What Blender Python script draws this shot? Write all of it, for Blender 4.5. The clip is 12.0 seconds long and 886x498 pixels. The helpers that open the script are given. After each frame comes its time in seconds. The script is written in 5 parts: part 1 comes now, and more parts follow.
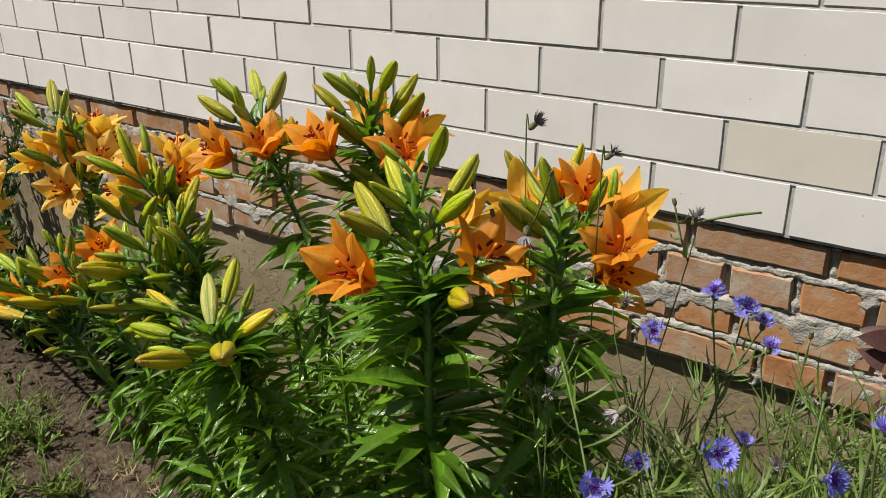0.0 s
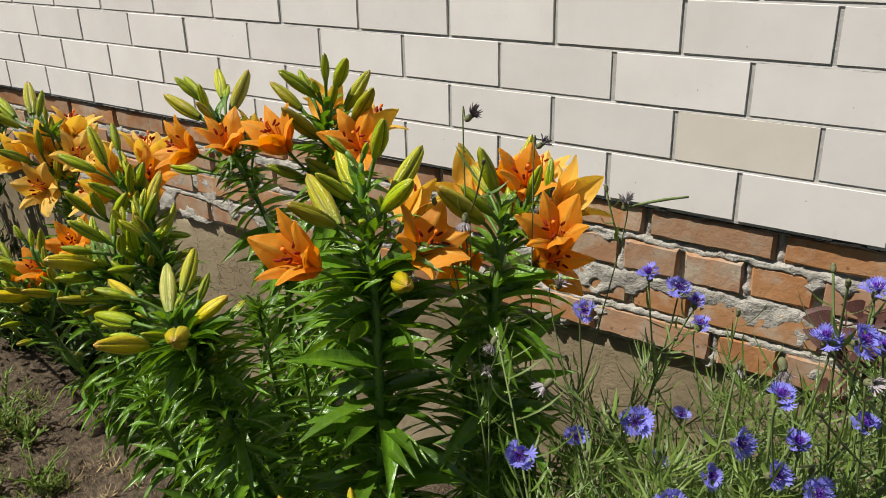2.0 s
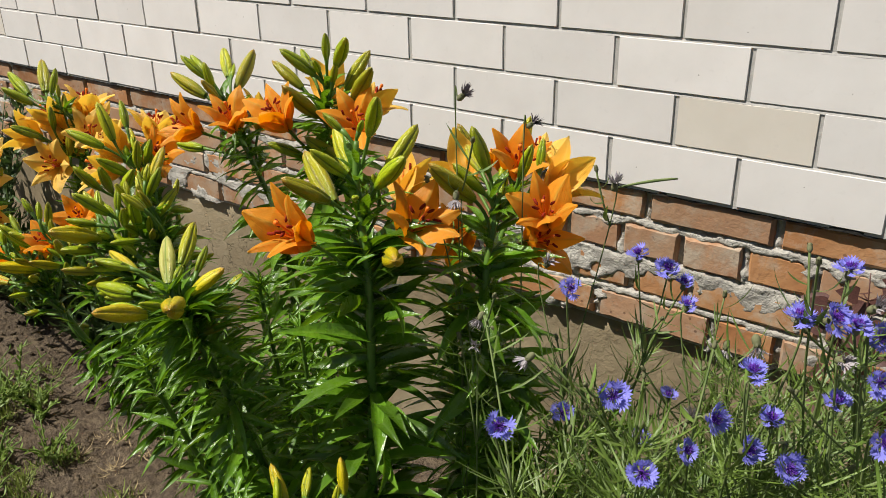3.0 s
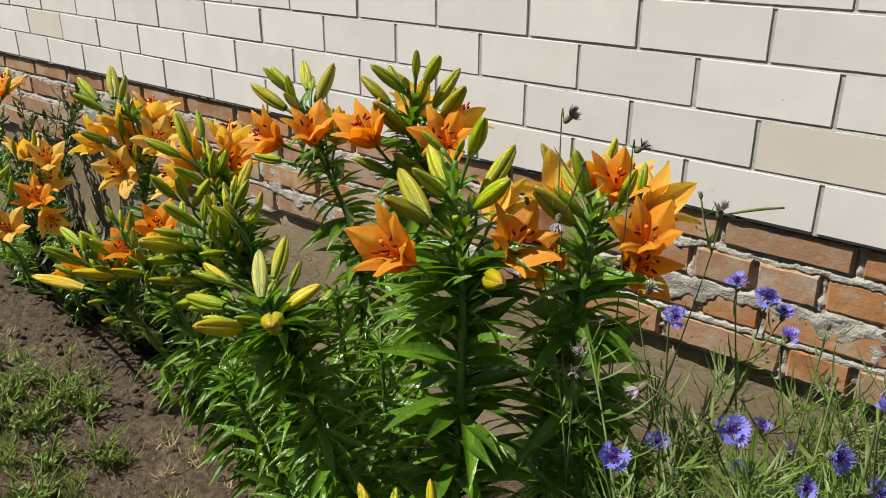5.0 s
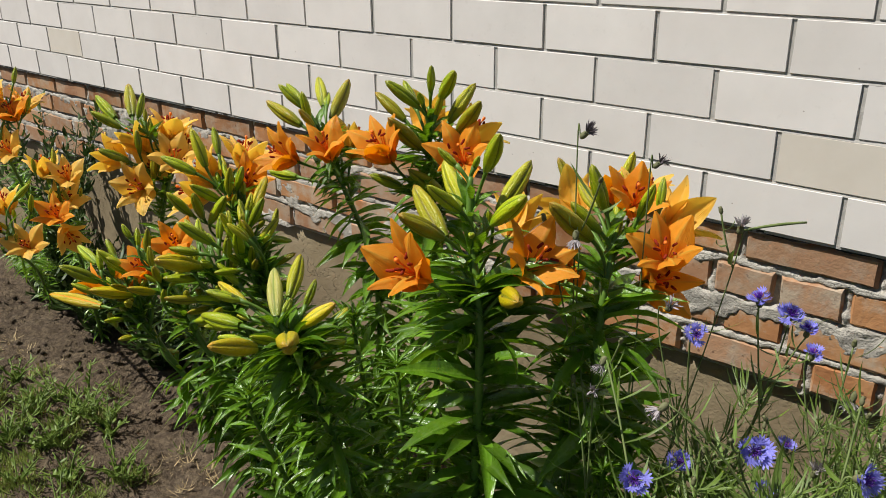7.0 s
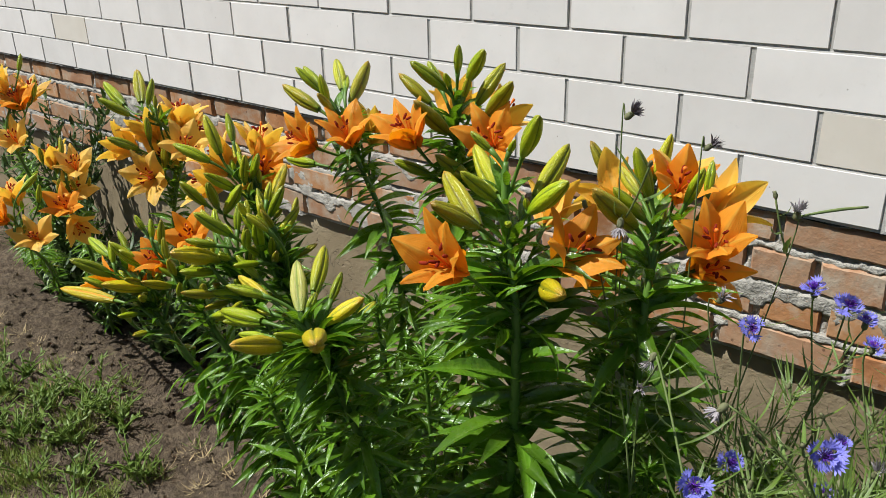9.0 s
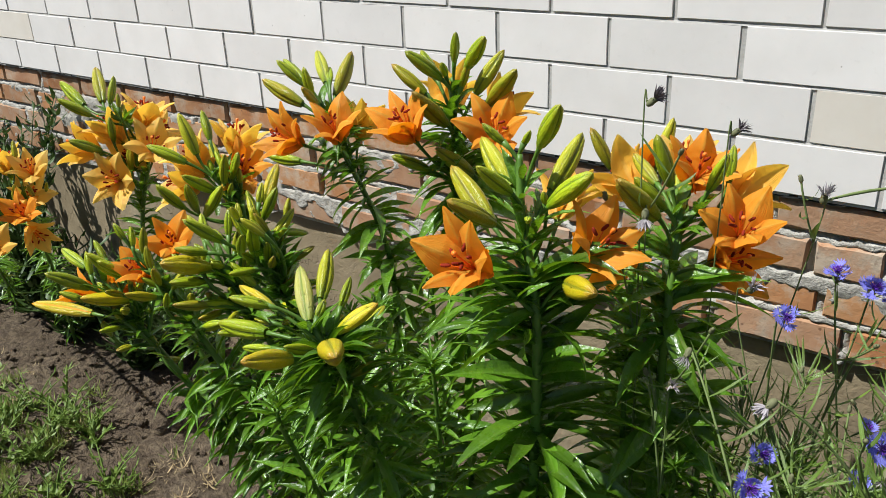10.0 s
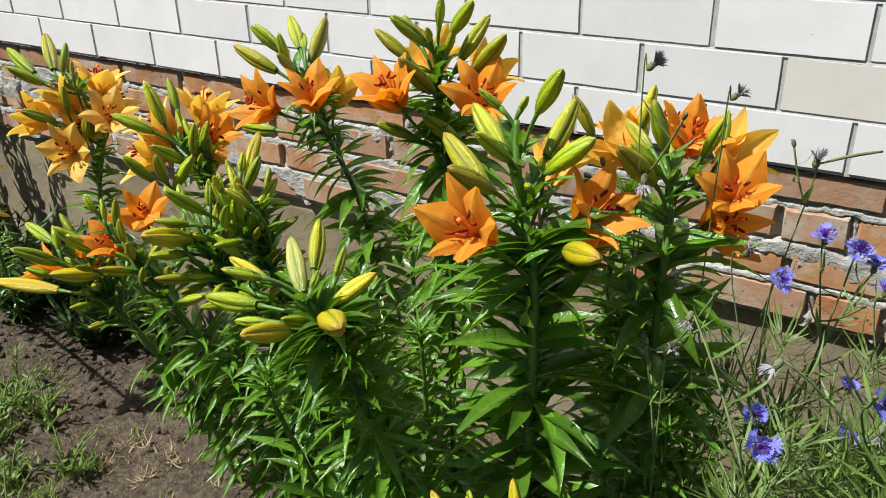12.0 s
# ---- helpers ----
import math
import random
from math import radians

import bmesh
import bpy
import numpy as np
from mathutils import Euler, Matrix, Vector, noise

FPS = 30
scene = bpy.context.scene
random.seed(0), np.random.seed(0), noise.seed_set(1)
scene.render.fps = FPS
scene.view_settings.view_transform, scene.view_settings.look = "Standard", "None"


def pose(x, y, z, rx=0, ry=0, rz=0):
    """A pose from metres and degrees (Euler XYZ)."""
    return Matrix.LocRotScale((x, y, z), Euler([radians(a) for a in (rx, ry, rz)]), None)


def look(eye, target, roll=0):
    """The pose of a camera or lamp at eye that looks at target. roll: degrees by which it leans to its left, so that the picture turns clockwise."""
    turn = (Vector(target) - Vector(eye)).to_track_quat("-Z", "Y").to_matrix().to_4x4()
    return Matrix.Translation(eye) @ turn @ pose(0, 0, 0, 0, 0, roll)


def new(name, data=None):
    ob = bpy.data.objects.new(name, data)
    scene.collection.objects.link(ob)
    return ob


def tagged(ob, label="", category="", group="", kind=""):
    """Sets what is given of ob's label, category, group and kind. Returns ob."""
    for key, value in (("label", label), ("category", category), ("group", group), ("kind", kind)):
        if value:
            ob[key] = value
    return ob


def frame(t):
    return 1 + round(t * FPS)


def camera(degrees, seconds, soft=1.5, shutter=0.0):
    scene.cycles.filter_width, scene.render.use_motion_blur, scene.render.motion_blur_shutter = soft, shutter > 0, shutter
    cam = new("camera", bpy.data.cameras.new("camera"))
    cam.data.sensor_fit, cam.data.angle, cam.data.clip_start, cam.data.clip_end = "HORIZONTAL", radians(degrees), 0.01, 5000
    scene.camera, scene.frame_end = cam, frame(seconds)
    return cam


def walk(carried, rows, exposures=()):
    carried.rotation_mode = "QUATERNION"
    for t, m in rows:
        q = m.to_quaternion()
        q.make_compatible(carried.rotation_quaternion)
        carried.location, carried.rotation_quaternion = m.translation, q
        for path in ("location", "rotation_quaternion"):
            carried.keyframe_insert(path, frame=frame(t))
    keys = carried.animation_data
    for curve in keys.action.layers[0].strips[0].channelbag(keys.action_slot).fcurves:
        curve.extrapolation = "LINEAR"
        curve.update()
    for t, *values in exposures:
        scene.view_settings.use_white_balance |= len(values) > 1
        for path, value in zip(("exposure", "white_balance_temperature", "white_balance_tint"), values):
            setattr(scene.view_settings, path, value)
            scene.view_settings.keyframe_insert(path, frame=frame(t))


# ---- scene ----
cam = camera(56.6, 12.0, 0.8)
PATH = [
    (0, (0.331, -1.483, 1.427), (-0.775, 0.005, 0.677), -0.6),
    (0.5, (0.262, -1.527, 1.426), (-0.722, 0.04, 0.668), -0.8),
    (1, (0.279, -1.533, 1.433), (-0.681, 0.049, 0.674), -0.9),
    (1.5, (0.339, -1.512, 1.439), (-0.71, 0.014, 0.682), -1.4),
    (2, (0.418, -1.486, 1.433), (-0.682, 0.003, 0.677), -1.4),
    (2.5, (0.461, -1.48, 1.425), (-0.652, -0.01, 0.649), -1.1),
    (4.3, (0.417, -1.518, 1.436), (-0.748, -0.091, 0.658), -0.9),
    (4.5, (0.4, -1.524, 1.435), (-0.767, -0.097, 0.659), -0.8),
    (5, (0.37, -1.537, 1.438), (-0.801, -0.105, 0.677), 0.2),
    (5.5, (0.363, -1.532, 1.44), (-0.81, -0.101, 0.68), 0.0),
    (6, (0.361, -1.537, 1.44), (-0.826, -0.112, 0.689), -0.1),
    (6.5, (0.364, -1.53, 1.441), (-0.839, -0.113, 0.702), -0.3),
    (8.5, (0.335, -1.511, 1.432), (-0.882, -0.106, 0.693), -1.5),
    (9, (0.298, -1.501, 1.423), (-0.917, -0.109, 0.657), -1.4),
    (9.5, (0.258, -1.503, 1.43), (-0.933, -0.103, 0.642), -1.9),
    (10, (0.205, -1.508, 1.42), (-0.91, -0.053, 0.621), -2.4),
    (10.5, (0.19, -1.505, 1.416), (-0.864, -0.018, 0.592), -2.2),
    (11, (0.18, -1.507, 1.419), (-0.839, -0.006, 0.578), -1.8),
    (11.5, (0.154, -1.53, 1.41), (-0.859, -0.03, 0.558), -1.4),
    (12, (0.144, -1.538, 1.411), (-0.838, -0.024, 0.548), -1.3),
]
EXPOSURES = [(0, 0.23, 6500, 10), (1.5, 0.24, 6500, 10), (2, 0.27, 6500, 10), (2.5, 0.38, 6500, 10), (5.5, 0.28, 6500, 10), (6.5, 0.24, 6480, 10), (8.5, 0.32, 6150, 9), (9.5, 0.45, 6020, 8), (12, 0.59, 5900, 8)]
walk(cam, [(t, look(eye, target, roll)) for t, eye, target, roll in PATH], EXPOSURES)

# ---- light ----
SUN_ELEV, SUN_AZ = 56.0, 46.0          # degrees; the light travels towards (cos az, sin az) in plan
world = bpy.data.worlds.new("sky")
scene.world = world
world.use_nodes = True
wn = world.node_tree
sky = wn.nodes.new("ShaderNodeTexSky")
sky.sky_type, sky.sun_disc = "NISHITA", False
sky.sun_elevation = radians(SUN_ELEV)
sky.sun_rotation = radians(90 - (SUN_AZ + 180))
wn.nodes["Background"].inputs["Strength"].default_value = 0.043
wn.links.new(sky.outputs["Color"], wn.nodes["Background"].inputs["Color"])
sun = new("sun", bpy.data.lights.new("sun", "SUN"))
sun.data.energy, sun.data.angle, sun.data.color = 5.0, radians(0.6), (1.0, 0.95, 0.87)
_ca, _sa, _ce, _se = math.cos(radians(SUN_AZ)), math.sin(radians(SUN_AZ)), math.cos(radians(SUN_ELEV)), math.sin(radians(SUN_ELEV))
sun.matrix_world = look((-4 * _ca * _ce, -4 * _sa * _ce, 4 * _se), (0, 0, 0))


# ---- materials ----
class Mat:
    """A small builder for node materials."""

    def __init__(self, name):
        self.m = bpy.data.materials.new(name)
        self.m.use_nodes = True
        self.t = self.m.node_tree
        self.b = self.t.nodes["Principled BSDF"]
        self.co = self.t.nodes.new("ShaderNodeTexCoord")
        self.info = self.t.nodes.new("ShaderNodeObjectInfo")

    def node(self, kind, **inputs):
        n = self.t.nodes.new(kind)
        for k, v in inputs.items():
            self.put(n.inputs[k.replace("_", " ")], v)
        return n

    def put(self, socket, v):
        if isinstance(v, bpy.types.NodeSocket):
            self.t.links.new(v, socket)
        else:
            socket.default_value = v

    def noise(self, scale, detail=4.0, rough=0.55, vec=None, out="Fac"):
        n = self.node("ShaderNodeTexNoise", Scale=scale, Detail=detail, Roughness=rough)
        self.t.links.new(vec or self.co.outputs["Object"], n.inputs["Vector"])
        return n.outputs[out]

    def ramp(self, fac, *stops):
        r = self.node("ShaderNodeValToRGB", Fac=fac)
        e = r.color_ramp.elements
        while len(e) < len(stops):
            e.new(0.5)
        for el, (p, c) in zip(e, stops):
            el.position = p
            el.color = (*c, 1) if len(c) == 3 else c
        return r.outputs["Color"]

    def mix(self, fac, a, b, mode="MIX"):
        n = self.t.nodes.new("ShaderNodeMix")
        n.data_type, n.blend_type = "RGBA", mode
        self.put(n.inputs[0], fac)
        self.put(n.inputs[6], a if isinstance(a, bpy.types.NodeSocket) else (*a, 1))
        self.put(n.inputs[7], b if isinstance(b, bpy.types.NodeSocket) else (*b, 1))
        return n.outputs[2]

    def math(self, op, a, b=0.5):
        n = self.t.nodes.new("ShaderNodeMath")
        n.operation = op
        self.put(n.inputs[0], a)
        self.put(n.inputs[1], b)
        return n.outputs[0]

    def xyz(self, out="Object"):
        n = self.node("ShaderNodeSeparateXYZ", Vector=self.co.outputs[out])
        return n.outputs

    def shifted(self):
        """Object coordinates moved by the object's own random number, so that alike pieces differ."""
        c = self.node("ShaderNodeCombineXYZ", X=self.info.outputs["Random"], Y=self.info.outputs["Random"])
        k = self.t.nodes.new("ShaderNodeVectorMath")
        k.operation = "SCALE"
        self.put(k.inputs[0], c.outputs[0])
        k.inputs[3].default_value = 37.0
        a = self.t.nodes.new("ShaderNodeVectorMath")
        a.operation = "ADD"
        self.put(a.inputs[0], self.co.outputs["Object"])
        self.put(a.inputs[1], k.outputs[0])
        return a.outputs[0]

    def bump(self, height, strength=0.5, distance=0.01):
        n = self.node("ShaderNodeBump", Height=height, Strength=strength, Distance=distance)
        self.put(self.b.inputs["Normal"], n.outputs["Normal"])
        return n

    def done(self, color, rough=0.6, spec=0.5, thin=0.0, thin_color=None):
        self.put(self.b.inputs["Base Color"], color if isinstance(color, bpy.types.NodeSocket) else (*color, 1))
        self.put(self.b.inputs["Roughness"], rough)
        self.b.inputs["Specular IOR Level"].default_value = spec
        if thin:
            tr = self.t.nodes.new("ShaderNodeBsdfTranslucent")
            self.put(tr.inputs["Color"], thin_color if thin_color is not None else color)
            ms = self.node("ShaderNodeMixShader", Fac=thin)
            self.t.links.new(self.b.outputs[0], ms.inputs[1])
            self.t.links.new(tr.outputs[0], ms.inputs[2])
            self.t.links.new(ms.outputs[0], self.t.nodes["Material Output"].inputs["Surface"])
        return self.m


def hue(k, col, amount=0.25):
    """col, lighter or darker from object to object and from piece to piece of a joined mesh."""
    geo = k.t.nodes.new("ShaderNodeNewGeometry")
    mixed = k.math("FRACT", k.math("ADD", k.info.outputs["Random"], geo.outputs["Random Per Island"]), 0)
    f = k.math("MULTIPLY_ADD", mixed, amount)
    f.node.inputs[2].default_value = 1 - amount / 2
    n = k.t.nodes.new("ShaderNodeVectorMath")
    n.operation = "SCALE"
    k.put(n.inputs[0], col)
    k.put(n.inputs[3], f)
    return n.outputs[0]


def make_white_brick(name, a, b):
    k = Mat(name)
    v = k.shifted()
    c = k.ramp(k.noise(7, 5, 0.6, v), (0.3, a), (0.7, b))
    c = k.mix(k.math("MULTIPLY", k.ramp(k.noise(55, 3, 0.6, v), (0.62, (0, 0, 0)), (0.75, (1, 1, 1))), 0.14), c, (0.45, 0.42, 0.38))
    c = k.mix(k.ramp(k.noise(2.2, 4, 0.6, v), (0.5, (0, 0, 0)), (0.75, (0.18, 0.18, 0.18))), c, (0.56, 0.51, 0.44))
    cell = k.node("ShaderNodeTexVoronoi", Vector=v, Scale=34.0)
    tick = k.math("MULTIPLY", k.math("LESS_THAN", cell.outputs["Distance"], 0.05), k.ramp(k.noise(11, 2, 0.5, v), (0.6, (0, 0, 0)), (0.63, (1, 1, 1))))
    c = k.mix(k.math("MULTIPLY", tick, 0.7), c, (0.25, 0.22, 0.19))
    h = k.math("ADD", k.math("MULTIPLY", k.noise(140, 3, 0.5, v), 0.5), k.math("MULTIPLY", k.noise(12, 3, 0.5, v), 1.5))
    k.bump(k.math("SUBTRACT", h, k.math("MULTIPLY", tick, 3.0)), 0.08, 0.003)
    return k.done(hue(k, c, 0.09), 0.78, 0.3)


def make_red_brick():
    k = Mat("red_brick")
    v = k.shifted()
    warm = k.ramp(k.noise(7, 5, 0.6, v), (0.25, (0.26, 0.11, 0.045)), (0.5, (0.375, 0.184, 0.08)), (0.75, (0.435, 0.255, 0.128)))
    pink = k.ramp(k.noise(7, 5, 0.6, v), (0.25, (0.28, 0.132, 0.068)), (0.5, (0.385, 0.22, 0.126)), (0.75, (0.44, 0.3, 0.192)))
    c = k.mix(k.ramp(k.info.outputs["Random"], (0.45, (0, 0, 0)), (0.62, (1, 1, 1))), warm, pink)
    c = k.mix(k.ramp(k.noise(15, 6, 0.7, v), (0.47, (0, 0, 0)), (0.66, (0.85, 0.85, 0.85))), c, (0.42, 0.355, 0.27))
    c = k.mix(k.ramp(k.noise(60, 3, 0.6, v), (0.64, (0, 0, 0)), (0.74, (0.5, 0.5, 0.5))), c, (0.12, 0.055, 0.035))
    cell = k.node("ShaderNodeTexVoronoi", Vector=v, Scale=48.0)
    pit = k.math("MULTIPLY", k.math("LESS_THAN", cell.outputs["Distance"], 0.16), k.ramp(k.noise(13, 2, 0.5, v), (0.55, (0, 0, 0)), (0.6, (1, 1, 1))))
    c = k.mix(k.math("MULTIPLY", pit, 0.6), c, (0.1, 0.05, 0.035))
    h = k.math("ADD", k.noise(90, 5, 0.65, v), k.math("MULTIPLY", k.noise(16, 4, 0.6, v), 1.6))
    k.bump(k.math("SUBTRACT", h, k.math("MULTIPLY", pit, 1.2)), 0.3, 0.006)
    return k.done(hue(k, c, 0.35), 0.9, 0.2)


def make_mortar(name, lo, hi, scale=18, rough=0.8):
    k = Mat(name)
    c = k.ramp(k.noise(scale, 6, 0.65), (0.3, lo), (0.7, hi))
    k.bump(k.math("ADD", k.noise(70, 5, 0.7), k.math("MULTIPLY", k.noise(190, 3, 0.6), 0.5)), rough, 0.008)
    return k.done(c, 0.95, 0.15)


def make_plinth():
    k = Mat("plinth_cement")
    c = k.ramp(k.noise(3.2, 7, 0.62), (0.3, (0.19, 0.147, 0.09)), (0.55, (0.275, 0.222, 0.138)), (0.75, (0.34, 0.285, 0.19)))
    c = k.mix(k.ramp(k.noise(34, 5, 0.7), (0.55, (0, 0, 0)), (0.8, (0.5, 0.5, 0.5))), c, (0.2, 0.16, 0.12))
    wob = k.node("ShaderNodeVectorMath", Vector=k.co.outputs["Object"])
    wob.operation = "ADD"
    k.put(wob.inputs[1], k.noise(6, 4, 0.6, None, "Color"))
    crack = k.node("ShaderNodeTexVoronoi", Vector=wob.outputs[0], Scale=1.1)
    crack.feature = "DISTANCE_TO_EDGE"
    line = k.ramp(crack.outputs["Distance"], (0.0, (1, 1, 1)), (0.005, (0, 0, 0)))
    line = k.math("MULTIPLY", line, k.ramp(k.noise(1.3, 2), (0.5, (0, 0, 0)), (0.6, (1, 1, 1))))
    c = k.mix(k.math("MULTIPLY", line, 0.7), c, (0.09, 0.07, 0.05))
    h = k.math("ADD", k.noise(8, 6, 0.6), k.math("MULTIPLY", k.noise(90, 4, 0.65), 0.35))
    k.bump(k.math("SUBTRACT", h, k.math("MULTIPLY", line, 0.4)), 0.6, 0.014)
    return k.done(c, 0.93, 0.2)


def make_soil():
    k = Mat("soil")
    c = k.ramp(k.noise(5, 8, 0.68), (0.3, (0.125, 0.094, 0.06)), (0.52, (0.2, 0.153, 0.1)), (0.75, (0.265, 0.21, 0.145)))
    c = k.mix(k.ramp(k.noise(48, 5, 0.7), (0.42, (0.7, 0.7, 0.7)), (0.6, (0, 0, 0))), c, (0.066, 0.049, 0.038))
    c = k.mix(k.ramp(k.noise(0.35, 3, 0.5), (0.52, (0, 0, 0)), (0.62, (0.5, 0.5, 0.5))), c, (0.075, 0.085, 0.03))
    k.bump(k.math("ADD", k.noise(30, 6, 0.7), k.math("MULTIPLY", k.noise(120, 4, 0.7), 0.6)), 1.0, 0.022)
    return k.done(c, 0.97, 0.15)


def make_leaf(name, a, b, vein, rough=0.36, thin=0.28, thin_color=(0.22, 0.4, 0.02), amount=0.5):
    """A leaf blade: parallel veins along its length, a pale mid-rib, wet gloss broken by fine relief."""
    k = Mat(name)
    v = k.shifted()
    uv = k.node("ShaderNodeSeparateXYZ", Vector=k.co.outputs["UV"])
    across = k.math("ABSOLUTE", k.math("SUBTRACT", uv.outputs["Y"], 0.5), 0)
    c = k.ramp(k.noise(5, 4, 0.6, v), (0.3, a), (0.7, b))
    lines = k.math("SINE", k.math("MULTIPLY", uv.outputs["Y"], 50.0), 0)
    c = k.mix(k.ramp(lines, (0.55, (0, 0, 0)), (1.0, (0.22, 0.22, 0.22))), c, vein)
    c = k.mix(k.math("MULTIPLY", k.math("LESS_THAN", across, 0.045), 0.55), c, vein)
    c = k.mix(k.ramp(k.noise(70, 3, 0.6, v), (0.66, (0, 0, 0)), (0.78, (0.4, 0.4, 0.4))), c, vein)
    k.bump(k.math("ADD", k.math("MULTIPLY", lines, 0.018), k.noise(16, 3, 0.5, v)), 0.35, 0.006)
    c = hue(k, c, amount)
    gloss = k.ramp(k.noise(9, 3, 0.6, v), (0.35, (rough * 0.7,) * 3), (0.7, (rough * 1.35,) * 3))
    return k.done(c, gloss, 0.55, thin, (*thin_color, 1))


def make_bud(name, base, body, tip, groove):
    """A closed bud: mottled, darker along three seams, a paler rib between them."""
    k = Mat(name)
    v = k.shifted()
    o = k.xyz()
    c = k.ramp(o["Z"], (0.0, base), (0.3, body), (0.82, body), (1.0, tip))
    c = k.mix(k.ramp(k.noise(7, 5, 0.65, v), (0.4, (0, 0, 0)), (0.72, (0.4, 0.4, 0.4))), c, base)
    streak = k.node("ShaderNodeMapping", Vector=v, Scale=(30.0, 30.0, 2.0))
    c = k.mix(k.ramp(k.noise(1.0, 4, 0.6, streak.outputs[0]), (0.42, (0, 0, 0)), (0.7, (0.25, 0.25, 0.25))), c, base)
    ang = k.math("ARCTAN2", o["Y"], o["X"])
    g = k.math("COSINE", k.math("MULTIPLY", ang, 3.0), 0)
    c = k.mix(k.ramp(g, (0.82, (0, 0, 0)), (0.97, (0.75, 0.75, 0.75))), c, groove)
    rib = k.math("MULTIPLY", k.math("COSINE", k.math("MULTIPLY", ang, 3.0), 0), -1.0)
    c = k.mix(k.ramp(rib, (0.85, (0, 0, 0)), (1.0, (0.18, 0.18, 0.18))), c, tip)
    k.bump(k.math("ADD", k.noise(30, 4, 0.6, v), k.noise(1.0, 3, 0.6, streak.outputs[0])), 0.3, 0.03)
    return k.done(hue(k, c, 0.5), 0.3, 0.5, 0.1, (*body, 1))


def make_tepal(name, throat, body, edge, glow, spotted=True):
    """A petal: colour from throat to rim, fine veins along it, dark freckles near the throat."""
    k = Mat(name)
    v = k.shifted()
    uv = k.node("ShaderNodeSeparateXYZ", Vector=k.co.outputs["UV"])
    along, across = uv.outputs["X"], k.math("ABSOLUTE", k.math("SUBTRACT", uv.outputs["Y"], 0.5), 0)
    c = k.ramp(along, (0.05, throat), (0.35, body), (0.75, body), (1.0, edge))
    c = k.mix(k.math("MULTIPLY", k.noise(2.2, 4, 0.6, v), 0.55), c, edge)
    veins = k.noise(1.0, 3, 0.6, k.node("ShaderNodeMapping", Vector=k.co.outputs["UV"], Scale=(1.5, 22.0, 1.0)).outputs[0])
    c = k.mix(k.ramp(veins, (0.45, (0, 0, 0)), (0.7, (0.4, 0.4, 0.4))), c, throat)
    c = k.mix(k.ramp(across, (0.02, (0.55, 0.55, 0.55)), (0.09, (0, 0, 0))), c, edge if spotted else throat)
    c = k.mix(k.ramp(across, (0.36, (0, 0, 0)), (0.5, (0.5, 0.5, 0.5))), c, edge)
    if spotted:
        dots = k.node("ShaderNodeTexVoronoi", Vector=v, Scale=26.0)
        near = k.ramp(along, (0.2, (1, 1, 1)), (0.45, (0, 0, 0)))
        c = k.mix(k.math("MULTIPLY", k.math("LESS_THAN", dots.outputs["Distance"], 0.15), near), c, (0.16, 0.015, 0.008))
    k.bump(k.math("ADD", k.noise(3, 2, 0.5, v), k.math("MULTIPLY", veins, 0.35)), 0.35, 0.03)
    return k.done(hue(k, c, 0.22), 0.42, 0.4, 0.58, (*glow, 1))


def make_plain(name, a, b, scale=60, rough=0.6, thin=0.0, spec=0.4, amount=0.25):
    k = Mat(name)
    c = k.ramp(k.noise(scale, 4, 0.6, k.shifted()), (0.3, a), (0.7, b))
    return k.done(hue(k, c, amount), rough, spec, thin, c if thin else None)


WHITE = make_white_brick("white_brick", (0.67, 0.642, 0.608), (0.745, 0.717, 0.683))
TAN = make_white_brick("tan_brick", (0.63, 0.58, 0.497), (0.695, 0.65, 0.573))
RED = make_red_brick()
MORTAR_GREY = make_mortar("grey_mortar", (0.3, 0.28, 0.245), (0.54, 0.515, 0.455), 26)
MORTAR_WHITE = make_mortar("joint_mortar", (0.34, 0.33, 0.305), (0.48, 0.465, 0.435), 30, 0.25)
PLINTH = make_plinth()
FELT = make_mortar("bitumen_felt", (0.012, 0.012, 0.012), (0.05, 0.048, 0.044), 40, 0.5)
SOIL = make_soil()
LEAF = make_leaf("lily_leaf", (0.05, 0.13, 0.007), (0.118, 0.235, 0.012), (0.14, 0.26, 0.03), 0.31, 0.26, (0.25, 0.46, 0.01), 0.85)
LEAF_LOW = make_leaf("lily_leaf_yellowing", (0.12, 0.15, 0.02), (0.2, 0.19, 0.03), (0.3, 0.26, 0.05), 0.45)
STEM = make_plain("lily_stem", (0.06, 0.135, 0.015), (0.11, 0.2, 0.025), 40, 0.45)
BUD = {
    "g": make_bud("bud_green", (0.13, 0.24, 0.004), (0.37, 0.44, 0.006), (0.36, 0.33, 0.02), (0.06, 0.12, 0.006)),
    "l": make_bud("bud_light", (0.18, 0.26, 0.006), (0.48, 0.47, 0.012), (0.44, 0.34, 0.03), (0.11, 0.15, 0.01)),
    "o": make_bud("bud_olive", (0.15, 0.22, 0.005), (0.37, 0.33, 0.008), (0.4, 0.2, 0.03), (0.13, 0.11, 0.01)),
    "c": make_bud("bud_cream", (0.3, 0.38, 0.04), (0.62, 0.58, 0.15), (0.42, 0.42, 0.1), (0.18, 0.28, 0.03)),
    "y": make_bud("bud_yellow", (0.28, 0.32, 0.01), (0.6, 0.47, 0.006), (0.48, 0.24, 0.03), (0.2, 0.22, 0.012)),
    "r": make_bud("bud_opening", (0.3, 0.32, 0.012), (0.52, 0.4, 0.01), (0.55, 0.3, 0.02), (0.85, 0.24, 0.01)),
}
BUD["s"] = BUD["g"]
